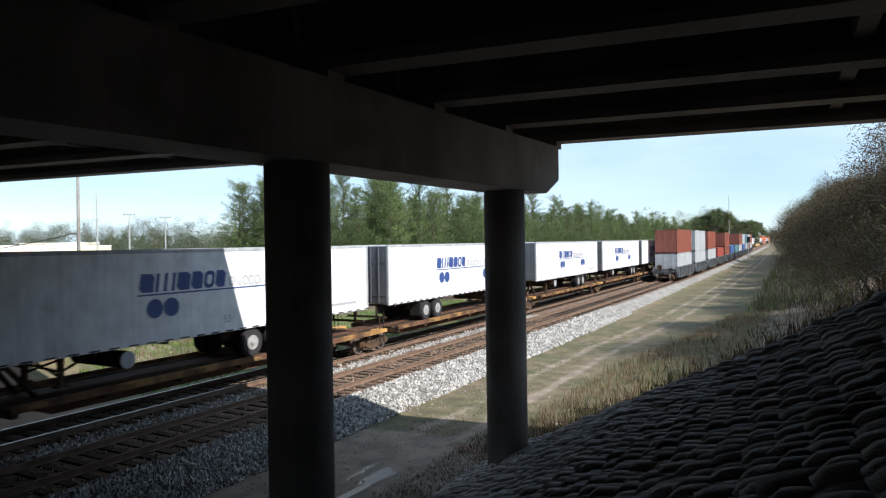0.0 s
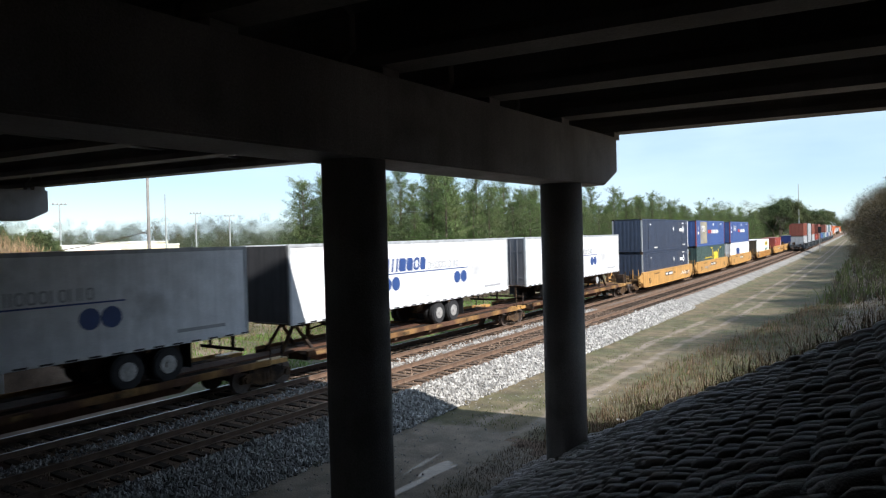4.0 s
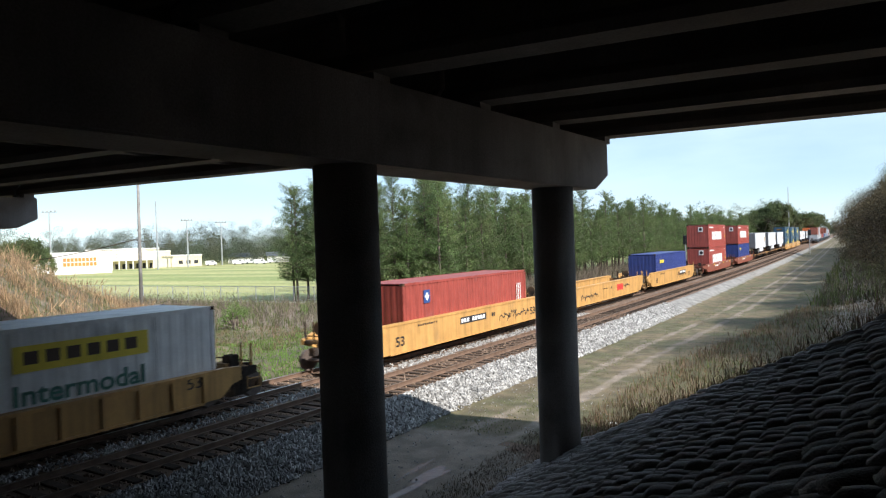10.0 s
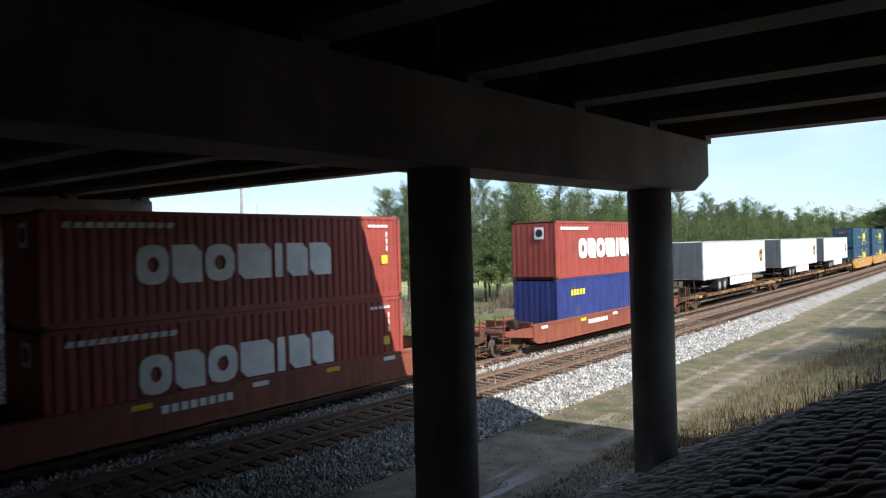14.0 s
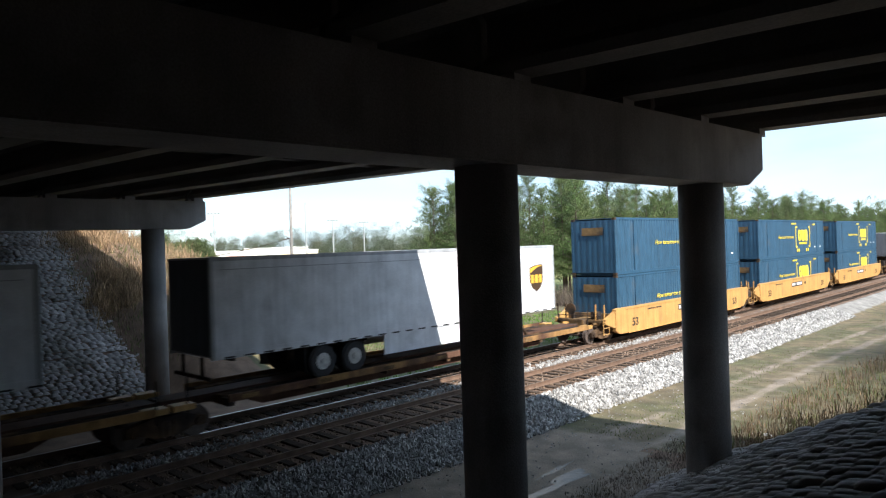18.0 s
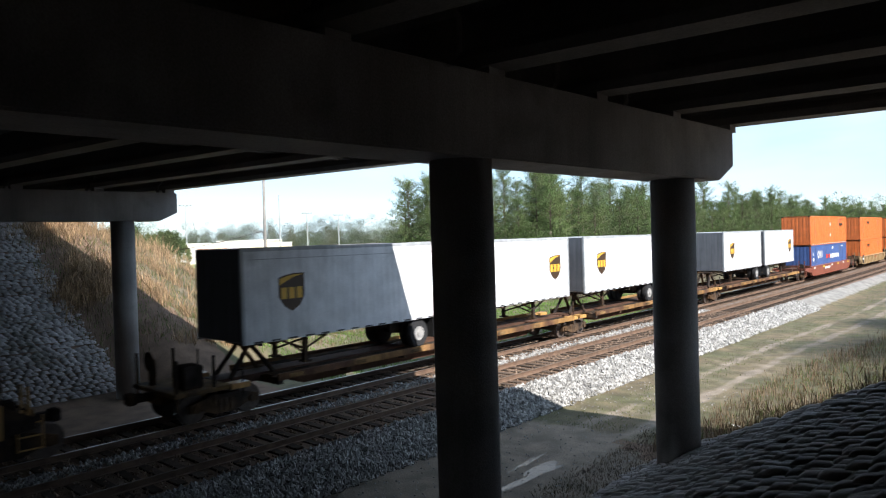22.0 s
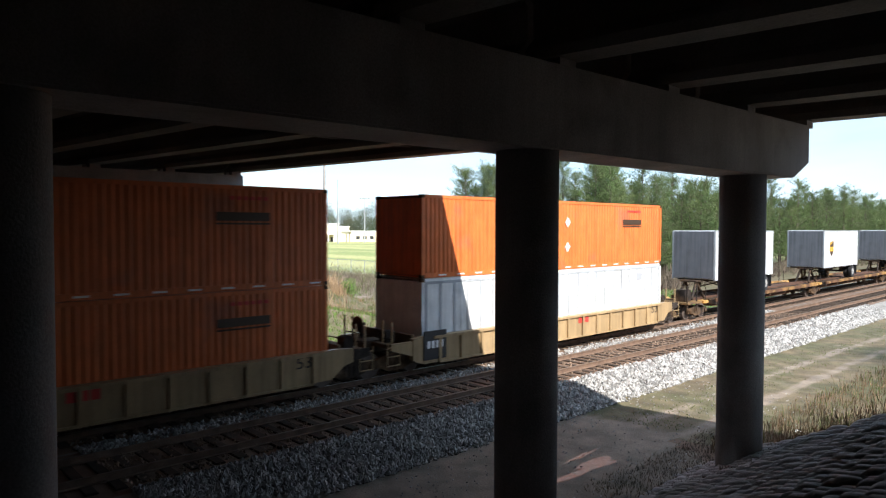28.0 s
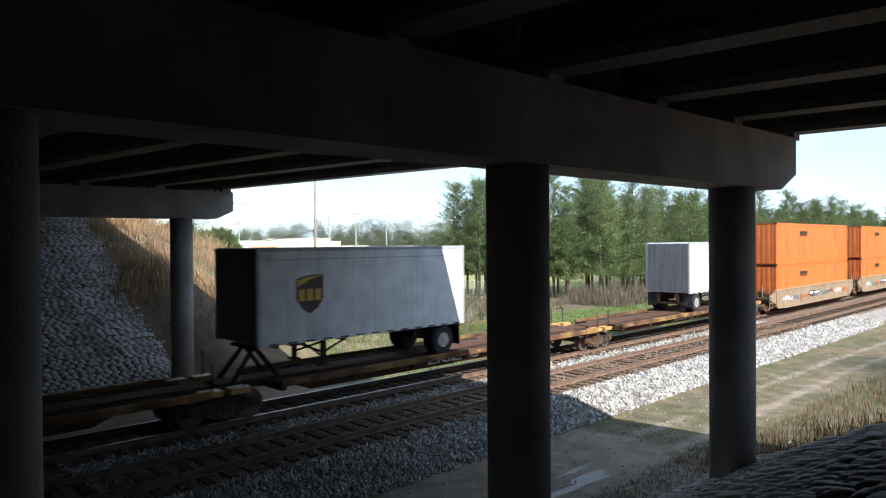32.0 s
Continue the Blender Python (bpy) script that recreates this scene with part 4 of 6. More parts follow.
def m_shield(y):
    def put_it(c, x, L, z0, z1):
        shield(c, x, y if y > 0 else L + y, z0 + 1.45, 0.95)
        bar(c, x - 0.003, 0.3, L - 0.3, z1 - 0.35, z1 - 0.33, "ink_grey", "pin_line")
    return put_it


def m_navy(c, x, L, H):
    diamond(c, x, 10.3, 2.0, 0.2, "ink_white")
    blocks(c, x, 12.6, 13.7, 1.75, 2.05, 4, "ink_white")
    diamond(c, x, 14.05, 1.95, 0.33, "ink_white")
    diamond(c, x + 0.003, 14.05, 1.95, 0.15, "navy")
    for y, z, n in ((13.6, 2.5, 6), (2.4, 2.35, 2), (13.9, 0.35, 6), (3.6, 0.3, 7), (15.2, 2.45, 1)):
        blocks(c, x, y, y + 0.15 * n, z, z + 0.13, n, "ink_white", 0, 0.3)


def m_yellow_word(c, x, L, H):
    shapes(c, x, 9.0, 1.22, 2.12, (("o", 0.83), ("s", 0.83), ("s", 0.83)), "ink_yellow", 0.25, 0.0, 0.08)
    blocks(c, x, 9.25, 11.3, 0.95, 1.12, 10, "ink_yellow", 0.0, 0.25)
    for y, d in ((8.35, 1), (12.0, -1)):
        bar(c, x, y, y + 0.12, 0.7, 2.4, "ink_yellow", "bracket_upright")
        for z in (0.7, 2.28):
            bar(c, x, *sorted((y + (0.12 if d > 0 else 0.0), y + (0.42 if d > 0 else -0.3))), z, z + 0.12, "ink_yellow", "bracket_arm")
    for y in (8.75, 9.2, 11.1, 11.55):
        disc(c, x, y, 0.48, 0.14, "ink_yellow")
    lettering("How tomorrow moves", 0.26, M["ink_yellow"], c, on_side(x, 4.2, 1.45), 1.1, shear=0.25)
    bm = bmesh.new()
    box(bm, -0.62, 0.62, -0.036, -0.026, 2.02, 2.42, 0.002)
    part("end_mark", bm, M["grimy_yellow"], c)
    for y, z, n in ((7.4, 2.55, 8), (12.9, 2.5, 5), (13.3, 0.6, 2), (14.8, 0.6, 2)):
        blocks(c, x, y, y + 0.15 * n, z, z + 0.12, n, "ink_yellow" if n > 2 else "ink_white", 0, 0.3)


def m_blue_train(c, x, L, H):
    shapes(c, x, 6.2, 1.45, 1.85, tuple(zip("ssbos", (0.36,) * 5)), "ink_red", 0.10, 0.0, 0.16)
    shapes(c, x, 8.05, 1.40, 1.86, tuple(zip("sbsosbssbs", (0.4,) * 10)), "ink_white", 0.11, 0.0, 0.16)
    diamond(c, x, 2.95, 1.95, 0.36, "ink_white")
    disc(c, x + 0.003, 2.95, 1.95, 0.2, "ink_blue")
    for i in range(7):
        bar(c, x, 3.25 + 0.03 * abs(i - 3), 4.6, 1.62 + 0.1 * i, 1.66 + 0.1 * i, "ink_white", "speed_line")
    lettering("53", 0.30, M["ink_white"], c, on_side(x, 0.75, 1.9))
    bar(c, x, 0.75, 1.25, 1.35, 1.65, "ink_white", "label_plate")
    bar(c, x, 8.9, 9.45, 2.35, 2.62, "ink_white", "label_plate")
    blocks(c, x, 13.2, 14.2, 2.5, 2.6, 6, "ink_white", 0, 0.3)


def m_blue_patched(c, x, L, H):
    m_blue_train(c, x, L, H)
    part("repair_panel", corrugated(x - 0.01, 2.06, 5.6, 0.3, H - 0.13, 0.03, 0.29, 1), M["patch"], c, "bare weathered repair panel")


def m_green_box(c, x, L, H):
    m_yellow_word(c, x, L, H)


def m_white_word(c, x, L, H):
    shapes(c, x, 4.6, 1.2, 2.15, (("o", 0.9), ("s", 0.9), ("s", 0.9)), "ink_blue", 0.25, 0.0, 0.1)
    lettering("INTERMODAL", 0.24, M["ink_blue"], c, on_side(x, 4.7, 0.82), 1.35)
    lettering("53", 0.34, M["ink_grey"], c, on_side(x, 1.2, 1.0))


def m_sign_box(c, x, L, H):
    bar(c, x, 10.25, 13.85, 1.8, 2.45, "ink_yellow", "yellow_sign")
    for i in range(6):
        bar(c, x + 0.003, 10.5 + 0.53 * i, 10.85 + 0.53 * i, 1.98, 2.3, "ink_brown", "sign_block")
    lettering("Intermodal", 0.52, M["ink_green"], c, on_side(x, 10.2, 1.0), 1.12, bold=0.012)


def m_red_word(c, x, L, H):
    shapes(c, x, 2.3, 0.95, 2.0, (("o", 0.98), ("s", 0.98), ("o", 1.05), ("s", 1.3), ("b", 0.45), ("s", 0.9), ("s", 0.98)), "ink_white", 0.29, 0.0, 0.1)
    for z in (1.85, 2.1, 2.35):
        bar(c, x, L - 0.75, L - 0.69, z - 0.2, z, "ink_white", "upright_bar")
    blocks(c, x, 0.5, 3.4, 2.45, 2.6, 11, "ink_white", 0.05, 0.25)
    bar(c, x, L - 1.0, L - 0.7, 1.2, 1.5, "ink_yellow", "label_plate")
    blocks(c, x, L - 1.6, L - 0.6, 2.5, 2.6, 5, "ink_white", 0, 0.3)
    bm = bmesh.new()
    box(bm, 0.1, 0.65, -0.035, -0.025, 2.0, 2.6)
    pl = part("end_plate", bm, M["ink_white"], c)
    bm = bmesh.new()
    cyl(bm, (0.375, -0.045, 2.3), (0.375, -0.034, 2.3), 0.2, n=20)
    part("end_emblem", bm, M["ink_black"], pl)


def m_blue_small(c, x, L, H):
    blocks(c, x, 1.4, 2.9, 2.0, 2.3, 5, "ink_yellow", 0, 0.25)


def m_orange(c, x, L, H):
    for z in (2.0, 0.95):
        diamond(c, x, 8.3, z, 0.17, "ink_white")
    bar(c, x, 12.6, 14.2, 1.92, 2.16, "ink_brown", "name_bar")
    bar(c, x, 12.6, 14.2, 1.82, 1.87, "ink_brown", "name_line")
    for i in range(17):
        bar(c, x, 0.8 + 0.92 * i, 1.15 + 0.92 * i, 0.06, 0.11, "ink_white", "reflector")
    blocks(c, x, 13.0, 14.2, 2.5, 2.6, 6, "ink_red", 0, 0.3)


def m_orange_front(c, x, L, H):
    bar(c, x, 4.6, 6.2, 2.1, 2.36, "ink_brown", "name_bar")
    bar(c, x, 4.6, 6.2, 2.0, 2.05, "ink_brown", "name_line")


def m_panel_box(c, x, L, H):
    n = 23
    for i in range(n + 1):
        bar(c, x - 0.004, 0.2 + (L - 0.4) * i / n - 0.055, 0.2 + (L - 0.4) * i / n + 0.055, 0.18, H - 0.12, "grey", "panel_post")
    bar(c, x - 0.002, 0.2, L - 0.2, 0.1, 0.2, "grey", "sill_strip")
    bar(c, x - 0.002, 0.2, L - 0.2, H - 0.2, H - 0.1, "grey", "top_strip")
    bar(c, x, L - 2.3, L - 1.8, 2.15, 2.5, "ink_grey", "label_plate")


def m_red_label(c, x, L, H):
    bar(c, x, 1.6, 2.1, 1.9, 2.5, "ink_blue", "label_plate")
    diamond(c, x + 0.003, 1.85, 2.2, 0.16, "ink_white")
    for i in range(3):
        bar(c, x, L - 0.8 - 0.22 * i, L - 0.74 - 0.22 * i, 1.2, 2.2, "ink_white", "upright_bar")


def w_std(c, x, L, top, at=6.6):
    for y in (1.3, L - 2.2):
        lettering("53", 0.42, M["ink_black"], c, on_side(x, y, 0.62), 1.2, bold=0.01)
    plaque(c, x, at, at + 2.6, 0.95, 1.28)
    blocks(c, x, 9.8, 10.2, 1.0, 1.2, 2, "ink_black", 0, 0.3)
    blocks(c, x, 3.0, 4.6, 1.3, 1.38, 9, "ink_black", 0, 0.4)


def w_tag(seed, ink="ink_white", y=12.2, at=6.6):
    def put_it(c, x, L, top):
        w_std(c, x, L, top, at)
        for i in range(4):
            scribble(c, x, y + 0.9 * i, 0.5, 1.2, 0.75, ink, seed + i, 0.03)
    return put_it


def w_red_mark(c, x, L, top):
    """Three faded red painted shapes with black sprayed scrawls beside them."""
    blocks(c, x, 6.9, 8.1, 1.12, 1.18, 11, "ink_brown", 0, 0.3)
    bar(c, x, 8.8, 8.95, 1.05, 1.25, "ink_black")
    shapes(c, x, 10.2, 0.78, 1.28, (("s", 0.5), ("s", 0.5), ("s", 0.5)), "ink_red", 0.13, 0.0, 0.08)
    for i in range(4):
        scribble(c, x, 2.4 + 0.8 * i, 0.55, 1.0, 0.6, "ink_black", 90 + i, 0.028)
    for i in range(3):
        scribble(c, x, 11.9 + 0.4 * i, 0.85, 0.6, 0.5, "ink_black", 97 + i, 0.025)


def w_ribbed(c, x, L, top):
    lettering("53", 0.36, M["ink_black"], c, on_side(x, L - 1.5, 0.85), 1.2)
    blocks(c, x, 9.1, 9.9, 0.9, 1.15, 3, "ink_red", 0, 0.2)
    bm = bmesh.new()
    box(bm, x, x + 0.03, 0.15, 1.2, 0.45, 1.45)
    p = part("end_plaque", bm, M["panel_black"], c)
    for i in range(4):
        bm = bmesh.new()
        box(bm, x + 0.028, x + 0.034, 0.3 + 0.2 * i, 0.44 + 0.2 * i, 0.85, 1.1)
        part("plain_bar", bm, M["ink_white"], p)


def w_red(c, x, L, top):
    for i, y in enumerate((0.4, 4.2, 7.8, 10.6, 13.2, 15.6)):
        bar(c, x, y, y + 0.55, 1.0, 1.14, "ink_yellow" if i % 2 else "ink_white", "reflector")
    blocks(c, x, 5.0, 7.2, 0.78, 1.0, 8, "ink_white", 0, 0.3)


def w_sprayed(c, x, L, top):
    plaque(c, x, 6.2, 8.6, 0.9, 1.2)
    for i, k in enumerate(("ink_white", "teal", "orange", "ink_black", "ink_grey", "teal", "rustred", "ink_white", "orange")):
        for j in range(3):
            scribble(c, x, 0.8 + 1.6 * i + 0.3 * j, 0.5, 1.6, 0.85, k, 700 + 10 * i + j, 0.028)

# ---- trees ----
rng = np.random.default_rng(5)



def tufts(centres, sizes, per, rs, flat=0.75, stretch=1.0, spray=1.0):
    """Many small three-cornered sprays round each centre, as one mesh's vertices and faces."""
    v, f = [], []
    for c, s in zip(centres, sizes):
        p = rs.normal(0, 1, (per, 3))
        p /= np.linalg.norm(p, axis=1)[:, None]
        p *= (rs.random((per, 1)) ** 0.45) * s * np.array((1, 1, flat))
        d = rs.normal(0, 1, (per, 3)) + 0.6 * p / s
        d /= np.linalg.norm(d, axis=1)[:, None]
        e = np.cross(d, rs.normal(0, 1, (per, 3)))
        e /= np.linalg.norm(e, axis=1)[:, None]
        k = s * spray * (0.30 + 0.35 * rs.random((per, 1)))
        a = c + p
        n0 = len(v)
        q = np.stack((a - e * k * 0.22, a + e * k * 0.22, a + d * k * stretch), 1).reshape(-1, 3)
        v += q.tolist()
        f += [(n0 + 3 * i, n0 + 3 * i + 1, n0 + 3 * i + 2) for i in range(per)]
    return v, f


def pine_meshes(h, seed):
    """A young pine: whorls of upswept limbs, dense with needle sprays, and an upright leader."""
    rs = np.random.default_rng(seed)
    cs, ss = [], []
    bm = bmesh.new()
    cyl(bm, (0, 0, -0.3), (0.05, 0.03, h * 0.5), 0.15, 0.10, n=8)
    cyl(bm, (0.05, 0.03, h * 0.5), (0, 0, h * 0.98), 0.10, 0.02, n=7)
    z = h * 0.19
    while z < h * 0.95:
        k = z / h
        reach = (0.29 * h * (1 - k) ** 0.55 + 0.34) * (0.8 + 0.4 * rs.random()) * (0.75 if k < 0.25 else 1.0)
        n = 4 + int(2.5 * (1 - k))
        a0 = rs.random() * 6.28
        for i in range(n):
            a = a0 + 6.28 * i / n + rs.normal(0, 0.3)
            if rs.random() < 0.16:
                continue
            r = reach * (0.45 + 0.6 * rs.random())
            up = 0.28 + 0.25 * k + rs.normal(0, 0.08)
            tip = Vector((math.cos(a) * r, math.sin(a) * r, z + up * r))
            if r > 0.7:
                cyl(bm, (0, 0, z), tip, 0.028, 0.008, n=4)
            for q in (0.22, 0.4, 0.58, 0.76, 0.95):
                if r * q < 0.15 and k < 0.8:
                    continue
                cs.append(np.array((tip.x * q, tip.y * q, z + up * r * q + 0.06)))
                ss.append(0.25 + 0.24 * (1 - k) * (0.5 + 0.5 * q))
        z += 0.31 + 0.16 * (1 - k)
    for i in range(6):
        cs.append(np.array((0, 0, h * (0.90 + 0.022 * i))))
        ss.append(0.36 - 0.035 * i)
    v, f = tufts(cs, ss, 34, rs, 0.9, 1.9, 0.55)
    return link_mesh("trunk", bm, M["bark"], True), mesh_of("crown", v, f, M["pine"])


PINES = [pine_meshes(h, i) for i, h in enumerate((12.0, 13.2, 10.6, 14.0, 9.4, 11.4))]


def plant(name, label, meshes, m, group, names=("trunk", "crown")):
    t = thing(name, label, "tree", group)
    for nm, me in zip(names, meshes):
        part(nm, me, None, t)
    t.matrix_basis = m
    return t


def pine_at(x, y, k, s=1.0):
    plant("pine_tree", "young green pine with a pointed crown in a dense row", PINES[k % len(PINES)],
          pose(x, y, ground_z(x, y) - 0.1, 0, 0, rng.random() * 360) @ Matrix.Scale(s * 1.08, 4), "pines beside the tracks")


# the corner of the plantation stands nearer the field, then its edge runs along the tracks
for x, y, k, s in ((-54.6, 58.0, 3, 0.90), (-52.8, 61.5, 1, 0.98), (-51.0, 61.0, 5, 1.1), (-53.6, 57.5, 1, 0.93), (-52.0, 59, 3, 0.92), (-50.2, 57.5, 0, 1.03), (-48.6, 61, 1, 0.98), (-55.2, 61, 5, 0.95), (-46.8, 58.5, 3, 0.88), (-45.0, 61.5, 0, 1.0), (-43.4, 59, 1, 0.92), (-49.5, 64, 3, 0.9)):
    pine_at(x, y, k, s)
y = 62.0
while y < 330:
    for row in range(4 if y < 130 else 3 if y < 200 else 2):
        x = track_x(y, FAR_X) - 20.5 - row * 3.1 + rng.normal(0, 0.6)
        if x > -0.93 * y + 3:
            pine_at(x, y + rng.normal(0, 0.6), int(rng.integers(0, 6)), (0.86 + 0.22 * rng.random()) * (1.0 if row else 0.9))
    y += 2.3 + 0.012 * y


def wood_stuff(name, spots, h, size, material, label, per=22, seed=3, spray=0.5, stretch=1.2):
    """Distant woods: trunks and crowns of many small sprays, in one mesh."""
    rs = np.random.default_rng(seed)
    cs, ss = [], []
    for x, y, hh in spots:
        z0 = ground_z(x, y)
        n = 7
        for i in range(n):
            k = 0.25 + 0.75 * (i + rs.random()) / n
            r = size * hh / h * (1.15 - 0.75 * k)
            cs.append(np.array((x + rs.normal(0, r * 0.45), y + rs.normal(0, r * 0.45), z0 + hh * k - r * 0.3)))
            ss.append(r * (0.7 + 0.4 * rs.random()))
    v, f = tufts(cs, ss, per, rs, 0.8, stretch, spray)
    return tagged(new(name, mesh_of(name, v, f, material)), label, "woods", kind="stuff")


spots = []
while len(spots) < 520:
    y = 70 + 420 * rng.random() ** 1.3
    x = track_x(y, FAR_X) - 31 - 45 * rng.random()
    if x > -0.93 * y + 4:
        spots.append((x, y, 10.5 + 3.0 * rng.random()))
wood_stuff("pine_woods", spots, 11, 2.0, M["pine"], "dense green pine plantation behind the first rows", 46, 3, 0.55)
spots = []
for i in range(480):
    a = radians(38 + 62 * rng.random())
    r = 300 + 120 * rng.random()
    spots.append((-r * math.sin(a), r * math.cos(a), 12 + 9 * rng.random() ** 2))
wood_stuff("far_woods", spots, 14, 5.0, M["farwood"], "hazy line of distant woods beyond the field", 260, 4, 0.22)
spots = []
for i in range(160):
    y = 330 + 500 * rng.random()
    spots.append((-30 - 60 * rng.random(), y, 16 + 8 * rng.random()))
    spots.append((12 + 60 * rng.random(), y, 16 + 8 * rng.random()))
    spots.append((-80 + 110 * rng.random(), 850 + 80 * rng.random(), 14 + 6 * rng.random()))
wood_stuff("track_end_woods", spots, 15, 4.0, M["farwood"], "tall woods closing both sides of the line far off", 70, 6, 0.36)
# added woods, never in view: they keep southern sky light from under the bridge
spots = [(-75 + 120 * rng.random(), -58 - 22 * rng.random(), 12 + 4 * rng.random()) for i in range(110)]
wood_stuff("woods_behind", spots, 13, 3.6, M["farwood"], "unseen woods added behind the bridge to cut the sky light beneath it", 60, 7, 0.5)


def shrub_meshes(h, seed, per=190, spray=0.14, material="leaf", stretch=2.2):
    rs = np.random.default_rng(seed)
    bm = bmesh.new()
    cs, ss = [], []

    def limb(p, d, l, r, depth):
        q = p + d * l
        cyl(bm, p, q, r, r * 0.6, n=5)
        if depth == 0 or l < 0.5:
            cs.append(np.array(q))
            ss.append(0.35 + 0.4 * rs.random())
            return
        for i in range(3):
            w = Vector(rs.normal(0, 0.55, 3)) + d + Vector((0, 0, 0.2))
            limb(q, w.normalized(), l * (0.6 + 0.25 * rs.random()), r * 0.6, depth - 1)

    for i in range(3):
        limb(Vector((0.3 * i - 0.3, 0, -0.3)), Vector((rs.normal(0, 0.25), rs.normal(0, 0.25), 1)).normalized(), h * 0.28, 0.09, 4)
    v, f = tufts(cs, ss, per, rs, 0.9, stretch, spray)
    return link_mesh("trunk", bm, M["bark"], True), mesh_of("crown", v, f, M[material])


SHRUBS = [shrub_meshes(h, 40 + i) for i, h in enumerate((6.5, 8.0, 9.5, 7.2))]
TOPS = [max(v.co.z for v in s[1].vertices) for s in SHRUBS]
for i in range(60):
    y = 33 + 185 * (i / 54) ** 1.3 + rng.normal(0, 1)
    x = 3.4 - 1.0 * smooth(90, 200, y) + max(0.0, 70 - y) * 0.10 + 9.5 * rng.random() ** 1.3
    k = i % 4
    tall = (max(8.2, x + 3.4) + 0.015 * y - ground_z(x, y)) * (0.78 + 0.26 * rng.random())
    plant("scrub_tree", "half-bare scrubby tree with dull brownish leaves in a thicket", SHRUBS[k],
          pose(x, y, ground_z(x, y) - 0.2, 0, 0, rng.random() * 360) @ Matrix.Scale(tall / TOPS[k], 4), "scrub trees beside the line")
spots = []
for i in range(300):
    y = 32 + 260 * rng.random() ** 1.2
    q = rng.random()
    x = 2.0 - 0.8 * smooth(90, 200, y) + max(0.0, 70 - y) * 0.09 + 15 * q
    spots.append((x, y, (3.4 + 5.6 * min(1.0, 3 * q) + 0.012 * y) * (0.45 + 0.55 * rng.random())))
wood_stuff("thicket", spots, 7, 1.7, M["leaf"], "dense olive-brown thicket beside the line", 170, 8, 0.26, 1.5)

BROAD = [shrub_meshes(h, 60 + i, 60, 0.75, "broad", 1.2) for i, h in enumerate((6.5, 8.0, 9.5, 7.2))]
# broad trees behind the far embankment
for i, (deg, dist, k, s) in enumerate(((63.5, 150, 0, 1.7), (65.0, 140, 1, 1.5), (66.5, 150, 2, 1.35), (62.4, 165, 3, 1.6), (67.8, 145, 1, 1.2), (64.3, 170, 2, 1.15), (66.0, 120, 0, 1.1), (68.5, 118, 3, 1.15), (61.3, 190, 1, 1.2))):
    x, y = -dist * math.sin(radians(deg)), dist * math.cos(radians(deg))
    plant("broad_tree", "round-crowned dull green tree beyond the embankment", BROAD[k], pose(x, y, -1.2, 0, 0, 50 * i) @ Matrix.Scale(s, 4), "broad trees beyond the embankment")
for deg, dist, k, s in ((5.3, 330, 2, 2.5), (4.4, 345, 1, 2.6), (6.4, 340, 0, 2.6), (3.2, 360, 2, 2.1), (2.3, 380, 3, 2.4)):
    x, y = -dist * math.sin(radians(deg)), dist * math.cos(radians(deg))
    plant("tall_tree", "tall round-crowned tree far down the line", BROAD[k], pose(x, y, -1.2, 0, 0, 70 * deg) @ Matrix.Scale(s, 4), "tall trees far down the line")

# a few green bushes at the bank's end and by the fence
BUSHES = [shrub_meshes(h, 80 + i, 60, 0.4, "lush", 1.2) for i, h in enumerate((3.0, 2.4))]
for i, (x, y, s) in enumerate(((-40.5, 36.5, 1.05), (-44.0, 33.0, 0.9), (-45.5, 34.5, 0.8), (-46.0, 43.0, 0.75), (-41.5, 45.0, 0.6))):
    plant("green_bush", "bright green leafy bush among dry brush", BUSHES[i % 2], pose(x, y, ground_z(x, y) - 0.2, 0, 0, 70 * i) @ Matrix.Scale(s, 4), "bushes on the far bank")

# ---- field, fence, poles and buildings ----
def at_bearing(deg, dist):
    """A spot by its bearing, in degrees to the left of the line's far end, and its distance from the eye."""
    return -dist * math.sin(radians(deg)), dist * math.cos(radians(deg))


FIELD = -1.15
school = thing("school_hall", "long cream stucco school building with flat roofs and a columned porch", "building")
PX, PY = at_bearing(54.2, 300)
school.matrix_basis = pose(PX, PY, FIELD, 0, 0, 54.2)


def wing(x0, x1, d, h, m, nm):
    bm = bmesh.new()
    box(bm, x0, x1, 0, d, 0, h, 0.05)
    w = part(nm, bm, M[m], school)
    bm = bmesh.new()
    box(bm, x0 - 0.15, x1 + 0.15, -0.2, d + 0.2, h - 0.35, h + 0.12, 0.04)
    part("parapet", bm, M["stucco_w"], w)
    return w


main = wing(-22, 8, 24, 6.8, "stucco", "main_wing")
low = wing(8.2, 20, 20, 4.8, "stucco", "low_wing")
hall = wing(-24, 4, 14, 8.2, "stucco", "hall_wing")
hall.location = (0, 14, 0)
wing(-46, -34, 12, 4.0, "stucco_w", "side_wing")
bm = bmesh.new()
box(bm, -14, 2, -4.2, -0.05, 3.3, 3.9, 0.03)
porch = part("porch_roof", bm, M["stucco_w"], school)
for i in range(7):
    bm = bmesh.new()
    cyl(bm, (-13.5 + 2.5 * i, -3.9, 0), (-13.5 + 2.5 * i, -3.9, 3.3), 0.22, n=10)
    part("porch_column", bm, M["stucco_w"], porch)
for i in range(6):
    bm = bmesh.new()
    box(bm, -12.5 + 2.5 * i, -11.4 + 2.5 * i, -0.12, 0.05, 0.1, 2.1)
    part("doorway", bm, M["dark"], main)
for x in (11, 14, 17):
    bm = bmesh.new()
    box(bm, x, x + 1.6, -0.1, 0.05, 1.2, 2.6)
    part("window", bm, M["dark"], low)

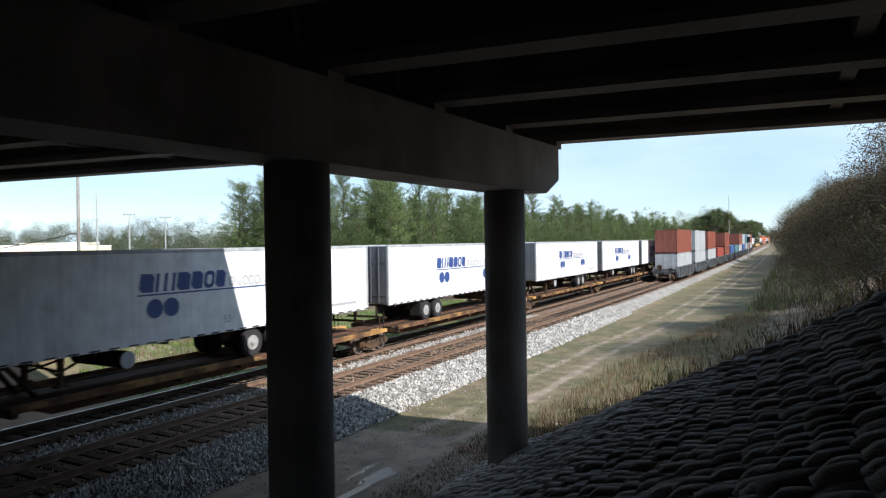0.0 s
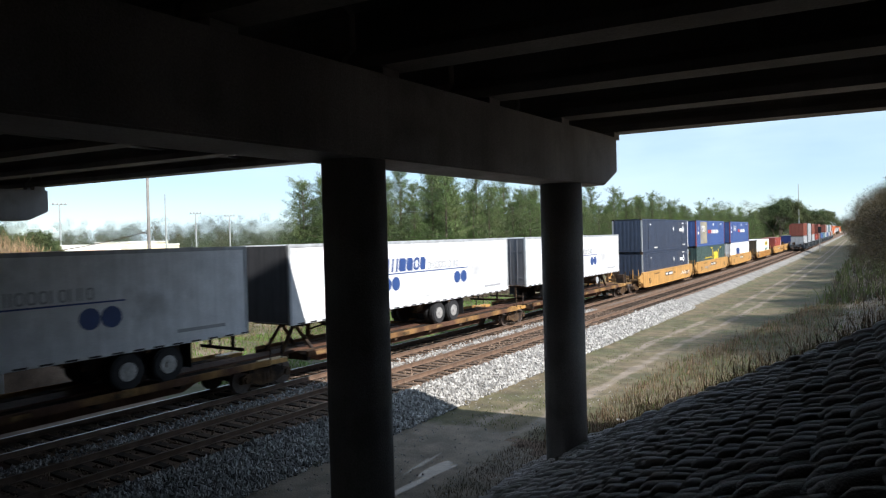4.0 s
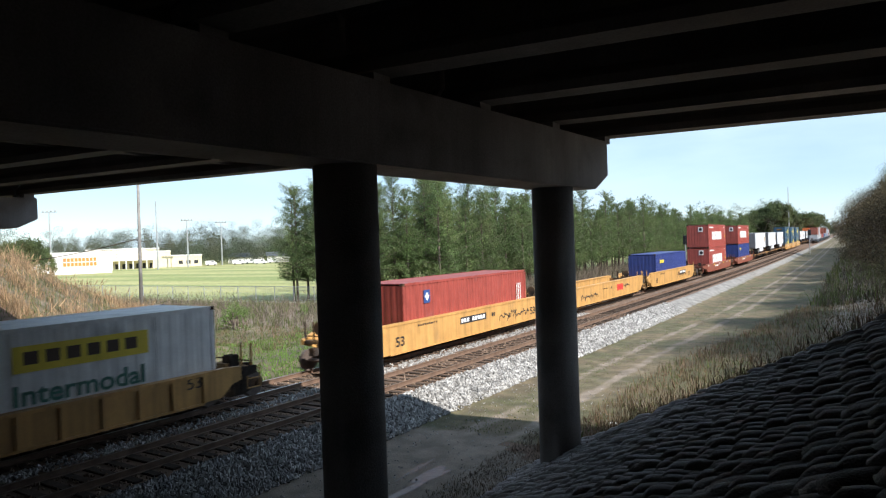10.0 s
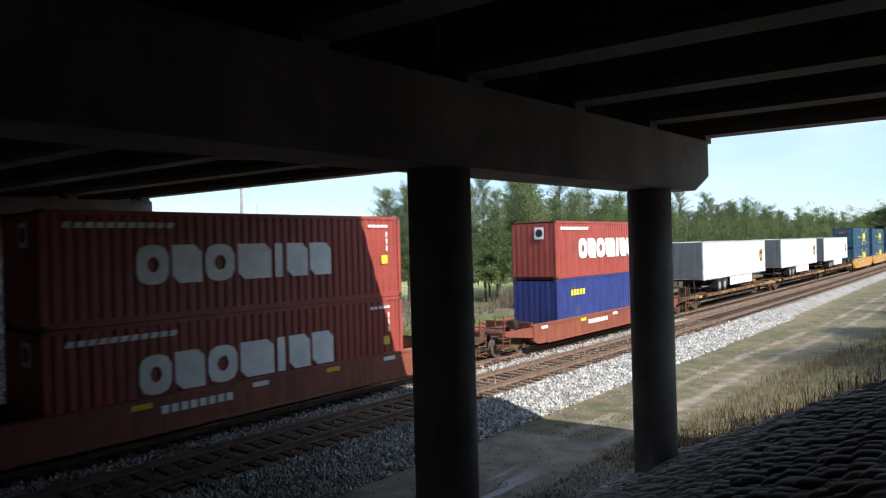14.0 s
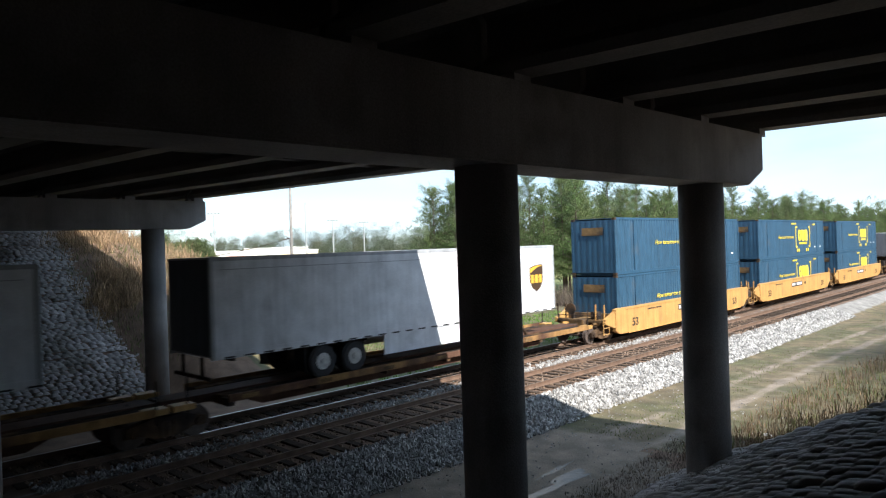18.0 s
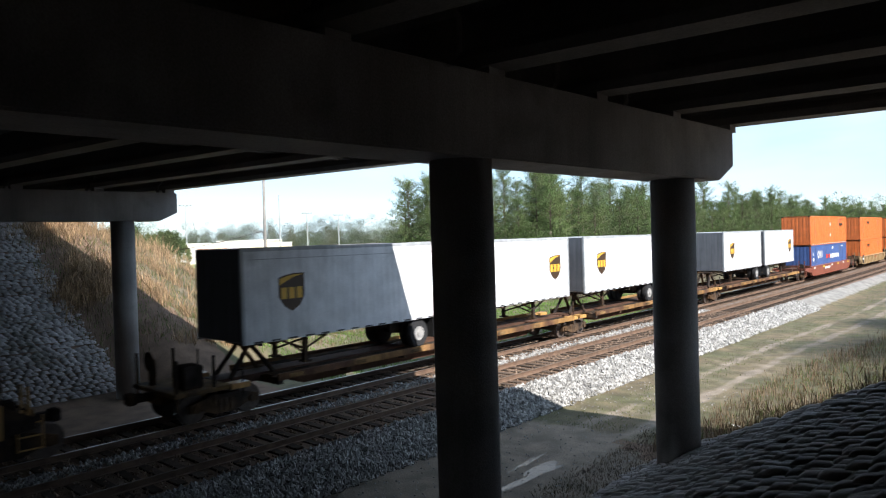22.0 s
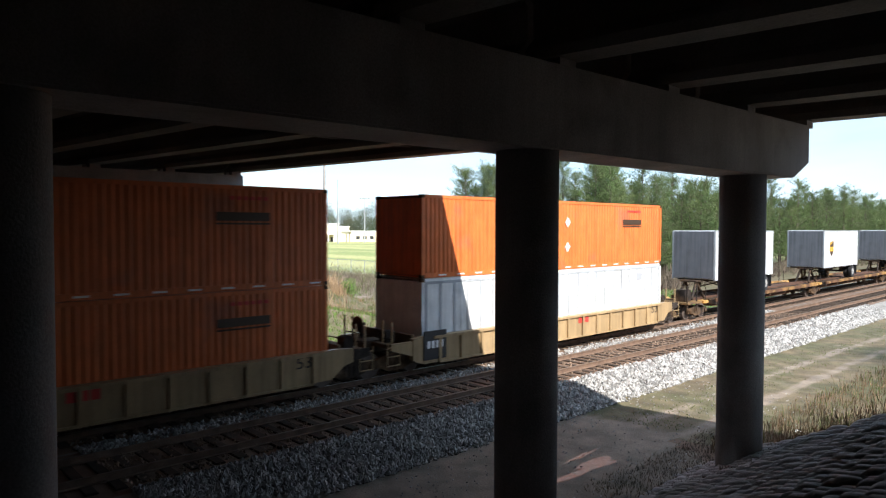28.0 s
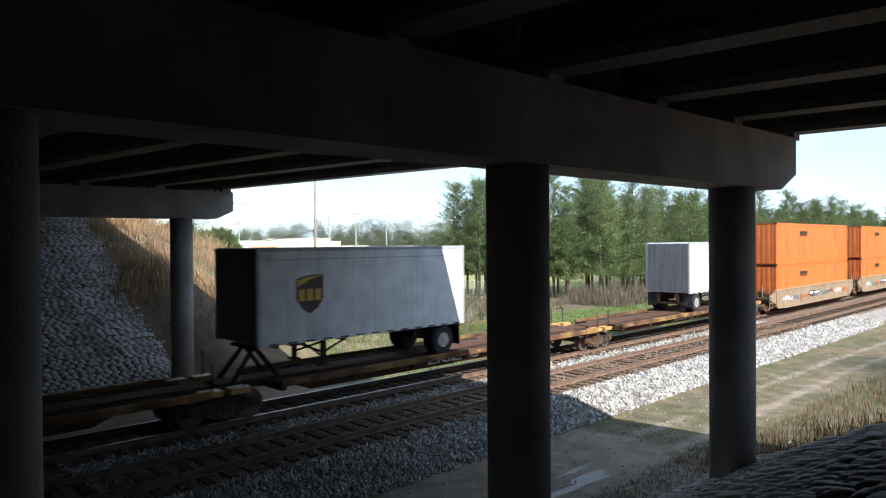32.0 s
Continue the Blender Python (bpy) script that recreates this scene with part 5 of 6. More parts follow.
board = thing("scoreboard", "white board building with an orange painted sign in two rows", "building")
bx, by = at_bearing(59.0, 252)
board.matrix_basis = pose(bx, by, FIELD, 0, 0, 59.0)
bm = bmesh.new()
box(bm, -9.6, 9.6, 0, 6, 0, 7.2, 0.05)
part("wall", bm, M["stucco_w"], board)
for r in range(2):
    for i in range(9):
        bm = bmesh.new()
        box(bm, -4.6 + 1.1 * i, -3.7 + 1.1 * i, -0.1, 0.02, 2.6 + 1.5 * r, 3.8 + 1.5 * r, 0.02)
        part("sign_block", bm, M["orange_sign"], board)

bm = bmesh.new()
wx, wy = at_bearing(54.85, 75)
pole = thing("utility_pole", "tall weathered wooden utility pole with a sagging cable", "utility pole")
pole.matrix_basis = pose(wx, wy, FIELD)
cyl(bm, (0, 0, -0.5), (0.05, 0.1, 14.5), 0.19, 0.13, n=12)
part("pole", bm, M["pole"], pole, smooth=True)
cable = bpy.data.curves.new("cable", "CURVE")
cable.dimensions, cable.bevel_depth, cable.bevel_resolution = "3D", 0.045, 1
line = cable.splines.new("POLY")
line.points.add(24)
for i in range(25):
    k = i / 24
    line.points[i].co = (-62 * k, -8 * k, 7.6 + 1.2 * k - 11.7 * k * (1 - k), 1)
tmp = bpy.data.objects.new("cable", cable)
cable_mesh = bpy.data.meshes.new_from_object(tmp)
bpy.data.objects.remove(tmp)
bpy.data.curves.remove(cable)
cable_mesh.materials.clear()
cable_mesh.materials.append(M["steel_dark"])
part("cable", cable_mesh, None, pole)
bm = bmesh.new()
cyl(bm, (0, 0, 7.4), (-0.3, -0.05, 7.4), 0.06, n=6)
part("cable_bracket", bm, M["steel_dark"], pole)

for deg, dist, h, arm in ((51.4, 285, 18.5, 1), (48.85, 300, 18.0, 1), (53.6, 270, 25.0, 0), (60.8, 262, 21.0, 1)):
    x, y = at_bearing(deg, dist)
    lp = thing("floodlight_pole", "pale tall sports floodlight pole at the field's edge", "light pole", "floodlight poles")
    lp.matrix_basis = pose(x, y, FIELD, 0, 0, deg)
    bm = bmesh.new()
    cyl(bm, (0, 0, 0), (0, 0, h), 0.34, 0.2, n=10)
    part("pole", bm, M["galv"], lp)
    if arm:
        bm = bmesh.new()
        box(bm, -2.2, 2.2, -0.15, 0.15, h - 0.3, h, 0.03)
        a = part("cross_arm", bm, M["galv"], lp)
        for i in range(4):
            bm = bmesh.new()
            box(bm, -2.1 + 1.2 * i, -1.5 + 1.2 * i, -0.45, 0.2, h, h + 0.5, 0.05)
            part("floodlight", bm, M["galv"], a)

for deg, dist, w in ((47.6, 300, 5.2), (46.7, 305, 4.4), (49.7, 300, 4.6), (45.9, 290, 5.0), (44.9, 300, 4.6)):
    x, y = at_bearing(deg, dist)
    v = thing("parked_van", "white parked van far across the field", "van", "parked vans")
    v.matrix_basis = pose(x, y, FIELD, 0, 0, deg + 8)
    bm = bmesh.new()
    prism(bm, [(-w / 2, 0.4), (-w / 2, 2.0), (w * 0.22, 2.05), (w * 0.36, 1.3), (w / 2, 1.15), (w / 2, 0.4)], "y", -0.95, 0.95)
    part("body", bm, M["white"], v)
    bm = bmesh.new()
    box(bm, w * 0.0, w * 0.2, -0.97, 0.97, 1.3, 1.85)
    part("window", bm, M["dark"], v)
    for q in (-0.3, 0.3):
        bm = bmesh.new()
        cyl(bm, (w * q, -0.98, 0.36), (w * q, 0.98, 0.36), 0.36, n=14)
        part("wheel", bm, M["rubber"], v)
for deg, dist, w in ((47.0, 330, 16), (44.3, 320, 12)):
    x, y = at_bearing(deg, dist)
    h = thing("small_house", "small white house with a grey pitched roof among trees", "house", "small houses")
    h.matrix_basis = pose(x, y, FIELD, 0, 0, deg)
    bm = bmesh.new()
    box(bm, -w / 2, w / 2, 0, 7, 0, 2.8)
    part("wall", bm, M["stucco_w"], h)
    bm = bmesh.new()
    prism(bm, [(-0.5, 2.8), (3.5, 4.8), (7.5, 2.8)], "x", -w / 2 - 0.4, w / 2 + 0.4)
    part("roof", bm, M["darkgrey"], h)

fence = thing("chain_fence", "grey chain-link fence along the edge of the field", "fence")
FX0, FX1, FY = -120.0, -44.0, 56.0
for i in range(27):
    x = FX0 + (FX1 - FX0) * i / 26
    bm = bmesh.new()
    cyl(bm, (x, FY, ground_z(x, FY) - 0.2), (x, FY, FIELD + 1.9), 0.045, n=8)
    part("post", bm, M["galv"], fence)
for z in (0.1, 1.85):
    bm = bmesh.new()
    cyl(bm, (FX0, FY, FIELD + z), (FX1, FY, FIELD + z), 0.03, n=6)
    part("rail", bm, M["galv"], fence)
bm = bmesh.new()
for i in range(300):
    x = FX0 + (FX1 - FX0) * i / 299
    cyl(bm, (x, FY, FIELD + 0.1), (x + 1.0, FY, FIELD + 1.85), 0.007, n=3)
    cyl(bm, (x + 1.0, FY, FIELD + 0.1), (x, FY, FIELD + 1.85), 0.007, n=3)
tagged(part("wire_mesh", bm, M["galv"], fence), kind="stuff")

# track-side signals and a tall mast far down the line
for x, y, h in ((-23.5, 118.0, 6.0), (-8.5, 190.0, 6.0)):
    sg = thing("signal_post", "dark railway signal post with a black head", "railway signal", "signals")
    sg.matrix_basis = pose(x, y, ground_z(x, y))
    bm = bmesh.new()
    cyl(bm, (0, 0, 0), (0, 0, h), 0.09, n=8)
    part("mast", bm, M["galv"], sg)
    bm = bmesh.new()
    box(bm, -0.35, 0.35, -0.15, 0.15, h - 1.5, h, 0.08)
    part("head", bm, M["ink_black"], sg)
    for z in (h - 0.35, h - 0.75, h - 1.15):
        bm = bmesh.new()
        cyl(bm, (0, -0.3, z), (0, -0.14, z), 0.13, n=12)
        part("hood", bm, M["ink_black"], sg)
mast = thing("radio_mast", "tall thin grey mast beyond the pines", "mast")
mx, my = at_bearing(3.9, 330)
mast.matrix_basis = pose(mx, my, 0)
bm = bmesh.new()
cyl(bm, (0, 0, 0), (0, 0, 24), 0.28, 0.15, n=8)
part("mast", bm, M["galv"], mast)

# ---- ties, stones, bags ----
def pillow():
    """A cement bag set hard in its sack: a rounded, slightly sagging block."""
    bm = bmesh.new()
    nu, nv = 5, 4
    vs = [[None] * (nv + 1) for _ in range(nu + 1)]
    for i in range(nu + 1):
        for j in range(nv + 1):
            u, v = 2 * i / nu - 1, 2 * j / nv - 1
            k = (1 - u ** 4) * (1 - v ** 4)
            vs[i][j] = bm.verts.new((0.5 * u * (1 - 0.06 * v * v), 0.5 * v * (1 - 0.10 * u * u), 0.16 * k ** 0.85 - 0.04))
    for i in range(nu):
        for j in range(nv):
            bm.faces.new((vs[i][j], vs[i + 1][j], vs[i + 1][j + 1], vs[i][j + 1]))
    return link_mesh("bag", bm, M["bag"], True)


BAG = pillow()


def bag_field(name, label, x0, z0, dx, dz, y0, nrows, ncols, pw, keep, pick, seed, turn=99.0, fall=0.0):
    """Courses of bags stepping up a slope; pick says which of them are objects of their own."""
    rs = np.random.default_rng(seed)
    owner = thing(name, label, "slope paving", kind="structure")
    base = np.array([v.co for v in BAG.vertices])
    faces = [tuple(p.vertices) for p in BAG.polygons]
    gv, gf, single = [], [], 0
    wide = abs(dx) * (1.5 if dx > 0 else 1.36)
    wander = rs.random(nrows)
    for r in range(nrows):
        lift = rs.normal(0, 0.012)
        for k in range(ncols):
            wav = 0.05 * noise.noise(Vector((r * 0.3, k * 0.12, seed)))
            p = Vector((x0 + r * dx + rs.normal(0, 0.025) + wav, y0 + (k + 0.5 * (r % 2) + wander[r] + rs.normal(0, 0.10)) * pw, z0 + r * dz + lift + rs.normal(0, 0.014)))
            p.z -= fall * max(0.0, p.y - turn)
            if not keep(p):
                continue
            a = rs.normal(0, 0.09)
            u = Vector((math.cos(a), math.sin(a), rs.normal(0.28 if dx > 0 else -0.16, 0.05))) * wide * (1 + rs.normal(0, 0.06))
            v = Vector((-math.sin(a), math.cos(a), rs.normal(0, 0.08))) * pw * (1.16 + rs.normal(0, 0.07))
            n = Vector((0, 0, (0.30 if dx > 0 else 0.55) + 0.14 * rs.random()))
            m = Matrix(((u.x, v.x, n.x, p.x), (u.y, v.y, n.y, p.y), (u.z, v.z, n.z, p.z), (0, 0, 0, 1)))
            if single < 300 and pick(p):
                single += 1
                part("bag", BAG, None, owner, at=m)
            else:
                q = base @ np.array(m.to_3x3()).T + np.array(p)
                n0 = len(gv)
                gv += q.tolist()
                gf += [tuple(n0 + i for i in f) for f in faces]
    me = mesh_of("bags", gv, gf, M["bag"])
    me.shade_smooth()
    rest = new("bags", me)
    rest.parent = owner
    tagged(rest, kind="stuff")


bag_field("paved_slope", "slope paved with grey cement bags in stepped courses under the bridge", -7.2, slope_near(-7.2) + 0.03, 0.235, 0.235 * 0.58, -8, 54, 110, 0.215,
          lambda p: p.y < paved_edge(p.x) - 0.12 and p.z > GROUND - 0.05, lambda p: 6.5 < p.y and -2.6 < p.x < 0.9, 11)
bag_field("paved_slope_far", "far slope paved with pale cement bags in stepped courses", -29.0, -0.92, -0.20, 0.20 * 0.56, -6, 68, 66, 0.32,
          lambda p: -1.1 < p.z < 6.9, lambda p: 4 < p.y < 13 and p.z < 4.4, 12)

# ties
bm = bmesh.new()
box(bm, -1.3, 1.3, -0.115, 0.115, -0.36, -0.165, 0.012)
TIE = link_mesh("tie", bm, M["tie"])
for c, nm in ((NEAR_X, "track_near"), (FAR_X, "track_far")):
    tr = thing(nm, "wooden-tie railway track bedded in rust-stained ballast", "railway track", kind="structure")
    for i in range(150):
        y = -6 + 0.52 * i
        part("tie", TIE, None, tr, at=on_track(y, c) @ pose(rng0.normal(0, 0.03), 0, rng0.normal(0, 0.008), 0, 0, rng0.normal(0, 0.6)))
    gv, gf = [], []
    bv, bf = [tuple(v.co) for v in TIE.vertices], [tuple(p.vertices) for p in TIE.polygons]
    for i in range(150, 420):
        m = on_track(-6 + 0.52 * i, c)
        n0 = len(gv)
        gv += [tuple(m @ Vector(v)) for v in bv]
        gf += [tuple(n0 + k for k in f) for f in bf]
    rest = new("ties", mesh_of("ties", gv, gf, M["tie"]))
    rest.parent = tr
    tagged(rest, kind="stuff")


def chips(name, n, spot, size, material, label, seed):
    """Loose broken stone lying on the ground."""
    rs = np.random.default_rng(seed)
    o = np.array(((1, 0, 0), (-1, 0, 0), (0, 1, 0), (0, -1, 0), (0, 0, 1), (0, 0, -1)), float)
    tri = ((0, 2, 4), (2, 1, 4), (1, 3, 4), (3, 0, 4), (2, 0, 5), (1, 2, 5), (3, 1, 5), (0, 3, 5))
    v, f = [], []
    for _ in range(n):
        x, y = spot(rs)
        s = size * (0.6 + 0.8 * rs.random())
        q = o * (s * (0.6 + 0.6 * rs.random(3))) + rs.normal(0, 0.2 * s, (6, 3))
        a = rs.random() * 6.28
        ca, sa = math.cos(a), math.sin(a)
        q = np.stack((q[:, 0] * ca - q[:, 1] * sa, q[:, 0] * sa + q[:, 1] * ca, q[:, 2]), 1) + (x, y, ground_z(x, y) + 0.3 * s)
        n0 = len(v)
        v += q.tolist()
        f += [tuple(n0 + k for k in t) for t in tri]
    return tagged(new(name, mesh_of(name, v, f, material)), label, "stones", kind="stuff")


def shoulder(rs):
    y = 5 + 48 * rs.random() ** 1.4
    return track_x(y, NEAR_X) + 1.5 + 1.75 * rs.random() ** 0.9, y


def between(rs):
    y = 5 + 40 * rs.random() ** 1.3
    return track_x(y, NEAR_X) - 1.72 + rs.normal(0, 0.24), y


def bed(rs):
    y = 5 + 40 * rs.random() ** 1.3
    return track_x(y, NEAR_X) + (rs.choice((0.0, FAR_X - NEAR_X))) + rs.uniform(-1.35, 1.35), y


chips("ballast_stones", 19000, shoulder, 0.062, M["stone"], "loose pale ballast stones on the track shoulder", 21)
chips("ballast_stones", 3500, between, 0.05, M["stone"], "loose pale ballast stones between the tracks", 22)
def loose(rs):
    y = 9 + 16 * rs.random()
    return track_x(y, NEAR_X) + 3.2 + 5.5 * rs.random() ** 1.6, y


chips("loose_stones", 900, loose, 0.022, M["stone"], "small stones scattered over the packed dirt", 24)
chips("ballast_stones", 6000, bed, 0.045, M["rusty"], "rust-stained ballast stones between the ties", 23)


# ---- grass and weeds ----
def blades(name, n, spot, height, width, material, label, seed, lean=0.25, clump=1, plume=0.0):
    """Upright blades and stems, each a thin bent strip, some with a feathery head."""
    rs = np.random.default_rng(seed)
    v, f = [], []
    i = 0
    while i < n:
        x, y = spot(rs)
        for _ in range(clump):
            i += 1
            xx, yy = x + rs.normal(0, 0.12), y + rs.normal(0, 0.12)
            h = height * (0.3 + 0.9 * rs.random() ** 1.6)
            a = rs.random() * 6.28
            dx, dy = math.cos(a), math.sin(a)
            l = lean * h * rs.random()
            b = rs.random() * 6.28
            lx, ly = math.cos(b) * l, math.sin(b) * l
            z = ground_z(xx, yy) - 0.03
            w = width * (0.6 + 0.8 * rs.random())
            n0 = len(v)
            v += [(xx - dx * w, yy - dy * w, z), (xx + dx * w, yy + dy * w, z),
                  (xx + lx * 0.35 - dx * w * 0.7, yy + ly * 0.35 - dy * w * 0.7, z + 0.55 * h), (xx + lx * 0.35 + dx * w * 0.7, yy + ly * 0.35 + dy * w * 0.7, z + 0.55 * h), (xx + lx, yy + ly, z + h)]
            f += [(n0, n0 + 1, n0 + 3, n0 + 2), (n0 + 2, n0 + 3, n0 + 4)]
            if rs.random() < plume:
                n1 = len(v)
                pw = width * (1.6 + 1.4 * rs.random())
                v += [(xx + lx * 0.8 - dx * pw, yy + ly * 0.8 - dy * pw, z + 0.86 * h), (xx + lx * 0.8 + dx * pw, yy + ly * 0.8 + dy * pw, z + 0.86 * h), (xx + lx * 1.1 + dx * pw * 0.6, yy + ly * 1.1 + dy * pw * 0.6, z + 1.1 * h), (xx + lx * 1.15, yy + ly * 1.15, z + 1.2 * h)]
                f += [(n1, n1 + 1, n1 + 2, n1 + 3)]
    return tagged(new(name, mesh_of(name, v, f, material)), label, "grass", kind="stuff")


def slope_edge(rs):
    x = -5.5 + 11 * rs.random()
    return x, paved_edge(x) + 0.15 + abs(rs.normal(0, 1.5))


def slope_far(rs):
    y = 17 + 38 * rs.random() ** 1.3
    return track_x(y, NEAR_X) + 7.5 + 0.12 * max(0.0, y - 30) + 9 * rs.random() ** 1.2, y


def left_bank(rs):
    while True:
        x, y = -29 - 17 * rs.random(), 12.6 + 25 * rs.random()
        if ground_z(x, y) > -0.2 and noise.noise(Vector((x * 0.3, y * 0.3, 4))) + 0.2 * rs.normal() > 0.22:
            return x, y


def right_brush(rs):
    y = 55 + 175 * rs.random() ** 1.3
    return -3.2 + 0.012 * y + 8.0 * rs.random(), y


def left_bank_all(rs):
    return -29.5 - 17 * rs.random(), 12.8 + 26 * rs.random()


def left_brush(rs):
    return -35 - 50 * rs.random(), 38 + 17 * rs.random()


def wood_foot(rs):
    y = 56 + 130 * rs.random() ** 1.4
    return track_x(y, FAR_X) - 14.5 - 7 * rs.random(), y


def corridor(rs):
    y = 18 + 60 * rs.random() ** 1.5
    d = rs.choice((4.6, 5.2, 7.35, 9.6, 10.4)) + rs.normal(0, 0.4)
    return track_x(y, NEAR_X) + d, y


def far_verge(rs):
    y = 19.5 + 45 * rs.random()
    return track_x(y, FAR_X) - 4.4 - 12 * rs.random(), y


blades("tall_weeds", 26000, slope_edge, 0.46, 0.0045, M["drygrass"], "tall dry tan weeds along the paving's edge", 31, 0.5, 5, 0.15)
blades("green_weeds", 9000, slope_edge, 0.24, 0.008, M["weed"], "low green weeds among the dry stems", 32, 0.4, 3)
blades("tall_weeds", 24000, slope_far, 0.46, 0.006, M["drygrass"], "tall dry tan weeds on the embankment's foot", 33, 0.45, 6, 0.15)
blades("green_weeds", 8000, slope_far, 0.32, 0.010, M["weed"], "green weeds on the embankment's foot", 34, 0.4, 4)
blades("tall_weeds", 15000, left_bank, 1.05, 0.010, M["tuft"], "tufts of dry orange-tan grass on the far embankment", 35, 0.8, 14, 0.15)
blades("green_weeds", 26000, left_bank_all, 0.28, 0.013, M["weed"], "green weeds on the far embankment", 36, 0.4, 4)
blades("dry_weeds", 12000, left_bank_all, 0.42, 0.010, M["drygrass"], "short dry grass on the far embankment", 45, 0.5, 5)
blades("brush", 17000, left_brush, 1.25, 0.010, M["brush"], "brown brush and dry stalks before the fence", 37, 0.9, 7, 0.1)
blades("brush", 5000, left_brush, 0.7, 0.035, M["weed"], "green brush before the fence", 38, 0.4, 5)
blades("brush", 9000, right_brush, 1.0, 0.02, M["brush"], "brown brush between the dirt track and the thicket", 46, 0.5, 7, 0.2)
blades("brush", 6000, right_brush, 1.1, 0.03, M["weed"], "dull green brush between the dirt track and the thicket", 47, 0.5, 7)
blades("short_grass", 12000, corridor, 0.10, 0.010, M["weed"], "short grass between the wheel ruts", 39, 0.6, 6)
blades("short_grass", 34000, far_verge, 0.22, 0.022, M["lush"], "bright green verge beyond the tracks", 40, 0.6, 6)
blades("brush", 16000, wood_foot, 1.9, 0.016, M["brush"], "grey-brown brush along the foot of the pines", 41, 0.9, 7, 0.1)


def puddle(cx, cy, a, b, turn, seed):
    """A thin sheet of standing water with a wandering shore."""
    rs = np.random.default_rng(seed)
    k = rs.normal(0, 0.16, 6)
    v = [(cx, cy, GROUND + 0.007)]
    n = 44
    for i in range(n):
        q = 2 * math.pi * i / n
        r = 1 + sum(k[j] * math.sin((j + 2) * q + j) for j in range(6))
        u, w = a * r * math.cos(q), b * r * math.sin(q)
        v.append((cx + u * math.cos(turn) - w * math.sin(turn), cy + u * math.sin(turn) + w * math.cos(turn), GROUND + 0.007))
    f = [(0, 1 + i, 1 + (i + 1) % n) for i in range(n)]
    tagged(new("puddle", mesh_of("puddle", v, f, M["water"])), "shallow puddle on the packed dirt under the bridge", "puddle", "puddles")


puddle(-8.95, 13.75, 1.25, 0.20, 1.50, 3)
puddle(-9.55, 14.4, 0.7, 0.07, 1.6, 4)


def litter_ground(rs):
    return -8.2 + 3.4 * rs.random(), 12.6 + 6.0 * rs.random()


blades("dead_weeds", 14000, litter_ground, 0.12, 0.008, M["brush"], "short dead weeds at the foot of the paved slope", 48, 0.7, 5)


def litter(x, y, s, turn):
    bm = bmesh.new()
    vs = [[bm.verts.new((s * (i - 1), s * 0.7 * (j - 1), s * 0.35 * ((i + j) % 2))) for j in range(3)] for i in range(3)]
    for i in range(2):
        for j in range(2):
            bm.faces.new((vs[i][j], vs[i + 1][j], vs[i + 1][j + 1], vs[i][j + 1]))
    bmesh.ops.solidify(bm, geom=bm.faces[:], thickness=0.004)
    o = tagged(new("litter", link_mesh("litter", bm, M["ink_white"])), "crumpled scrap of white paper on the ground", "litter", "scraps of litter")
    o.matrix_basis = pose(x, y, ground_z(x, y) + 0.012, 0, 0, turn)


for x, y, s, a in ((-6.35, 20.5, 0.11, 20), (-5.7, 11.4, 0.06, 60), (-27.2, 52.0, 0.22, 10), (-4.7, 13.6, 0.05, 80)):
    litter(x, y, s, a)

# ---- the two trains ----
V_FAR, V_NEAR = 20.75, 22.0
BOX53, BOX40, TALL = 16.15, 12.19, 2.896
W53 = BOX53 + 0.5
DECK = 0.99


def put(ob, front, length, z, line=FAR_X, way=-1):
    """front: where the thing's leading end stands at 0 s."""
    MOVERS.append((ob, front, length, z, line, way))


def well_load(mid, car, boxes, well=W53, line=FAR_X, way=-1):
    """A well car and the boxes stacked in its well, all centred on mid."""
    put(car, mid - well / 2, well, 0.0, line, way)
    z = 0.34
    for b, l in boxes:
        put(b, mid - l / 2, l, z, line, way)
        z += TALL + 0.02


def box53(style, colour, label, marks=None, ribs=(0.040, 0.29), tail=None, lead=None, front=None):
    return container(style, BOX53, TALL, colour, label, marks, ribs, tail, lead, front), BOX53


def box40(style, colour, label, marks=None):
    return container(style, BOX40, TALL, colour, label, marks), BOX40


def yellow_well(style="plain", marks=w_std):
    return wellcar("yellow_" + style, W53, "yellow", "yellow deep-well container wagon with grimy trucks", marks, pitch=20.0)


def ribbed_well(style="ribbed", colour="yellow"):
    return wellcar(style, W53, colour, "yellow container wagon with upright side ribs", w_ribbed, 15, 20.0, 1.22)


def red_well():
    return wellcar("red", W53, "rustred", "rust-red container wagon with small reflectors", w_red, pitch=22.6, top=1.2)


def flat(style="plain", hitches=(15.6,), scrawl=None, label="rusty skeleton flat car with yellow stake pockets", length=18.4):
    return spinecar(style, length, "flatrust", label, hitches, scrawl)


# axles, landing legs, tank, whether the nose leads, and the shift of the painted word
TRAILERS = (((9.1, 10.35), 2.3, 4.1, True, -0.5), ((3.6, 4.85), 12.9, 11.4, False, -0.25), ((10.4, 11.65), 3.2, 4.4, True, 0.25), ((12.6, 13.8), 3.2, 4.4, True, 0.0), ((12.0, 13.25), 3.1, 4.4, True, 0.0), ((9.4, 10.65), 3.0, 4.3, True, 0.0), ((3.7, 4.95), 12.9, 11.6, False, -0.5))
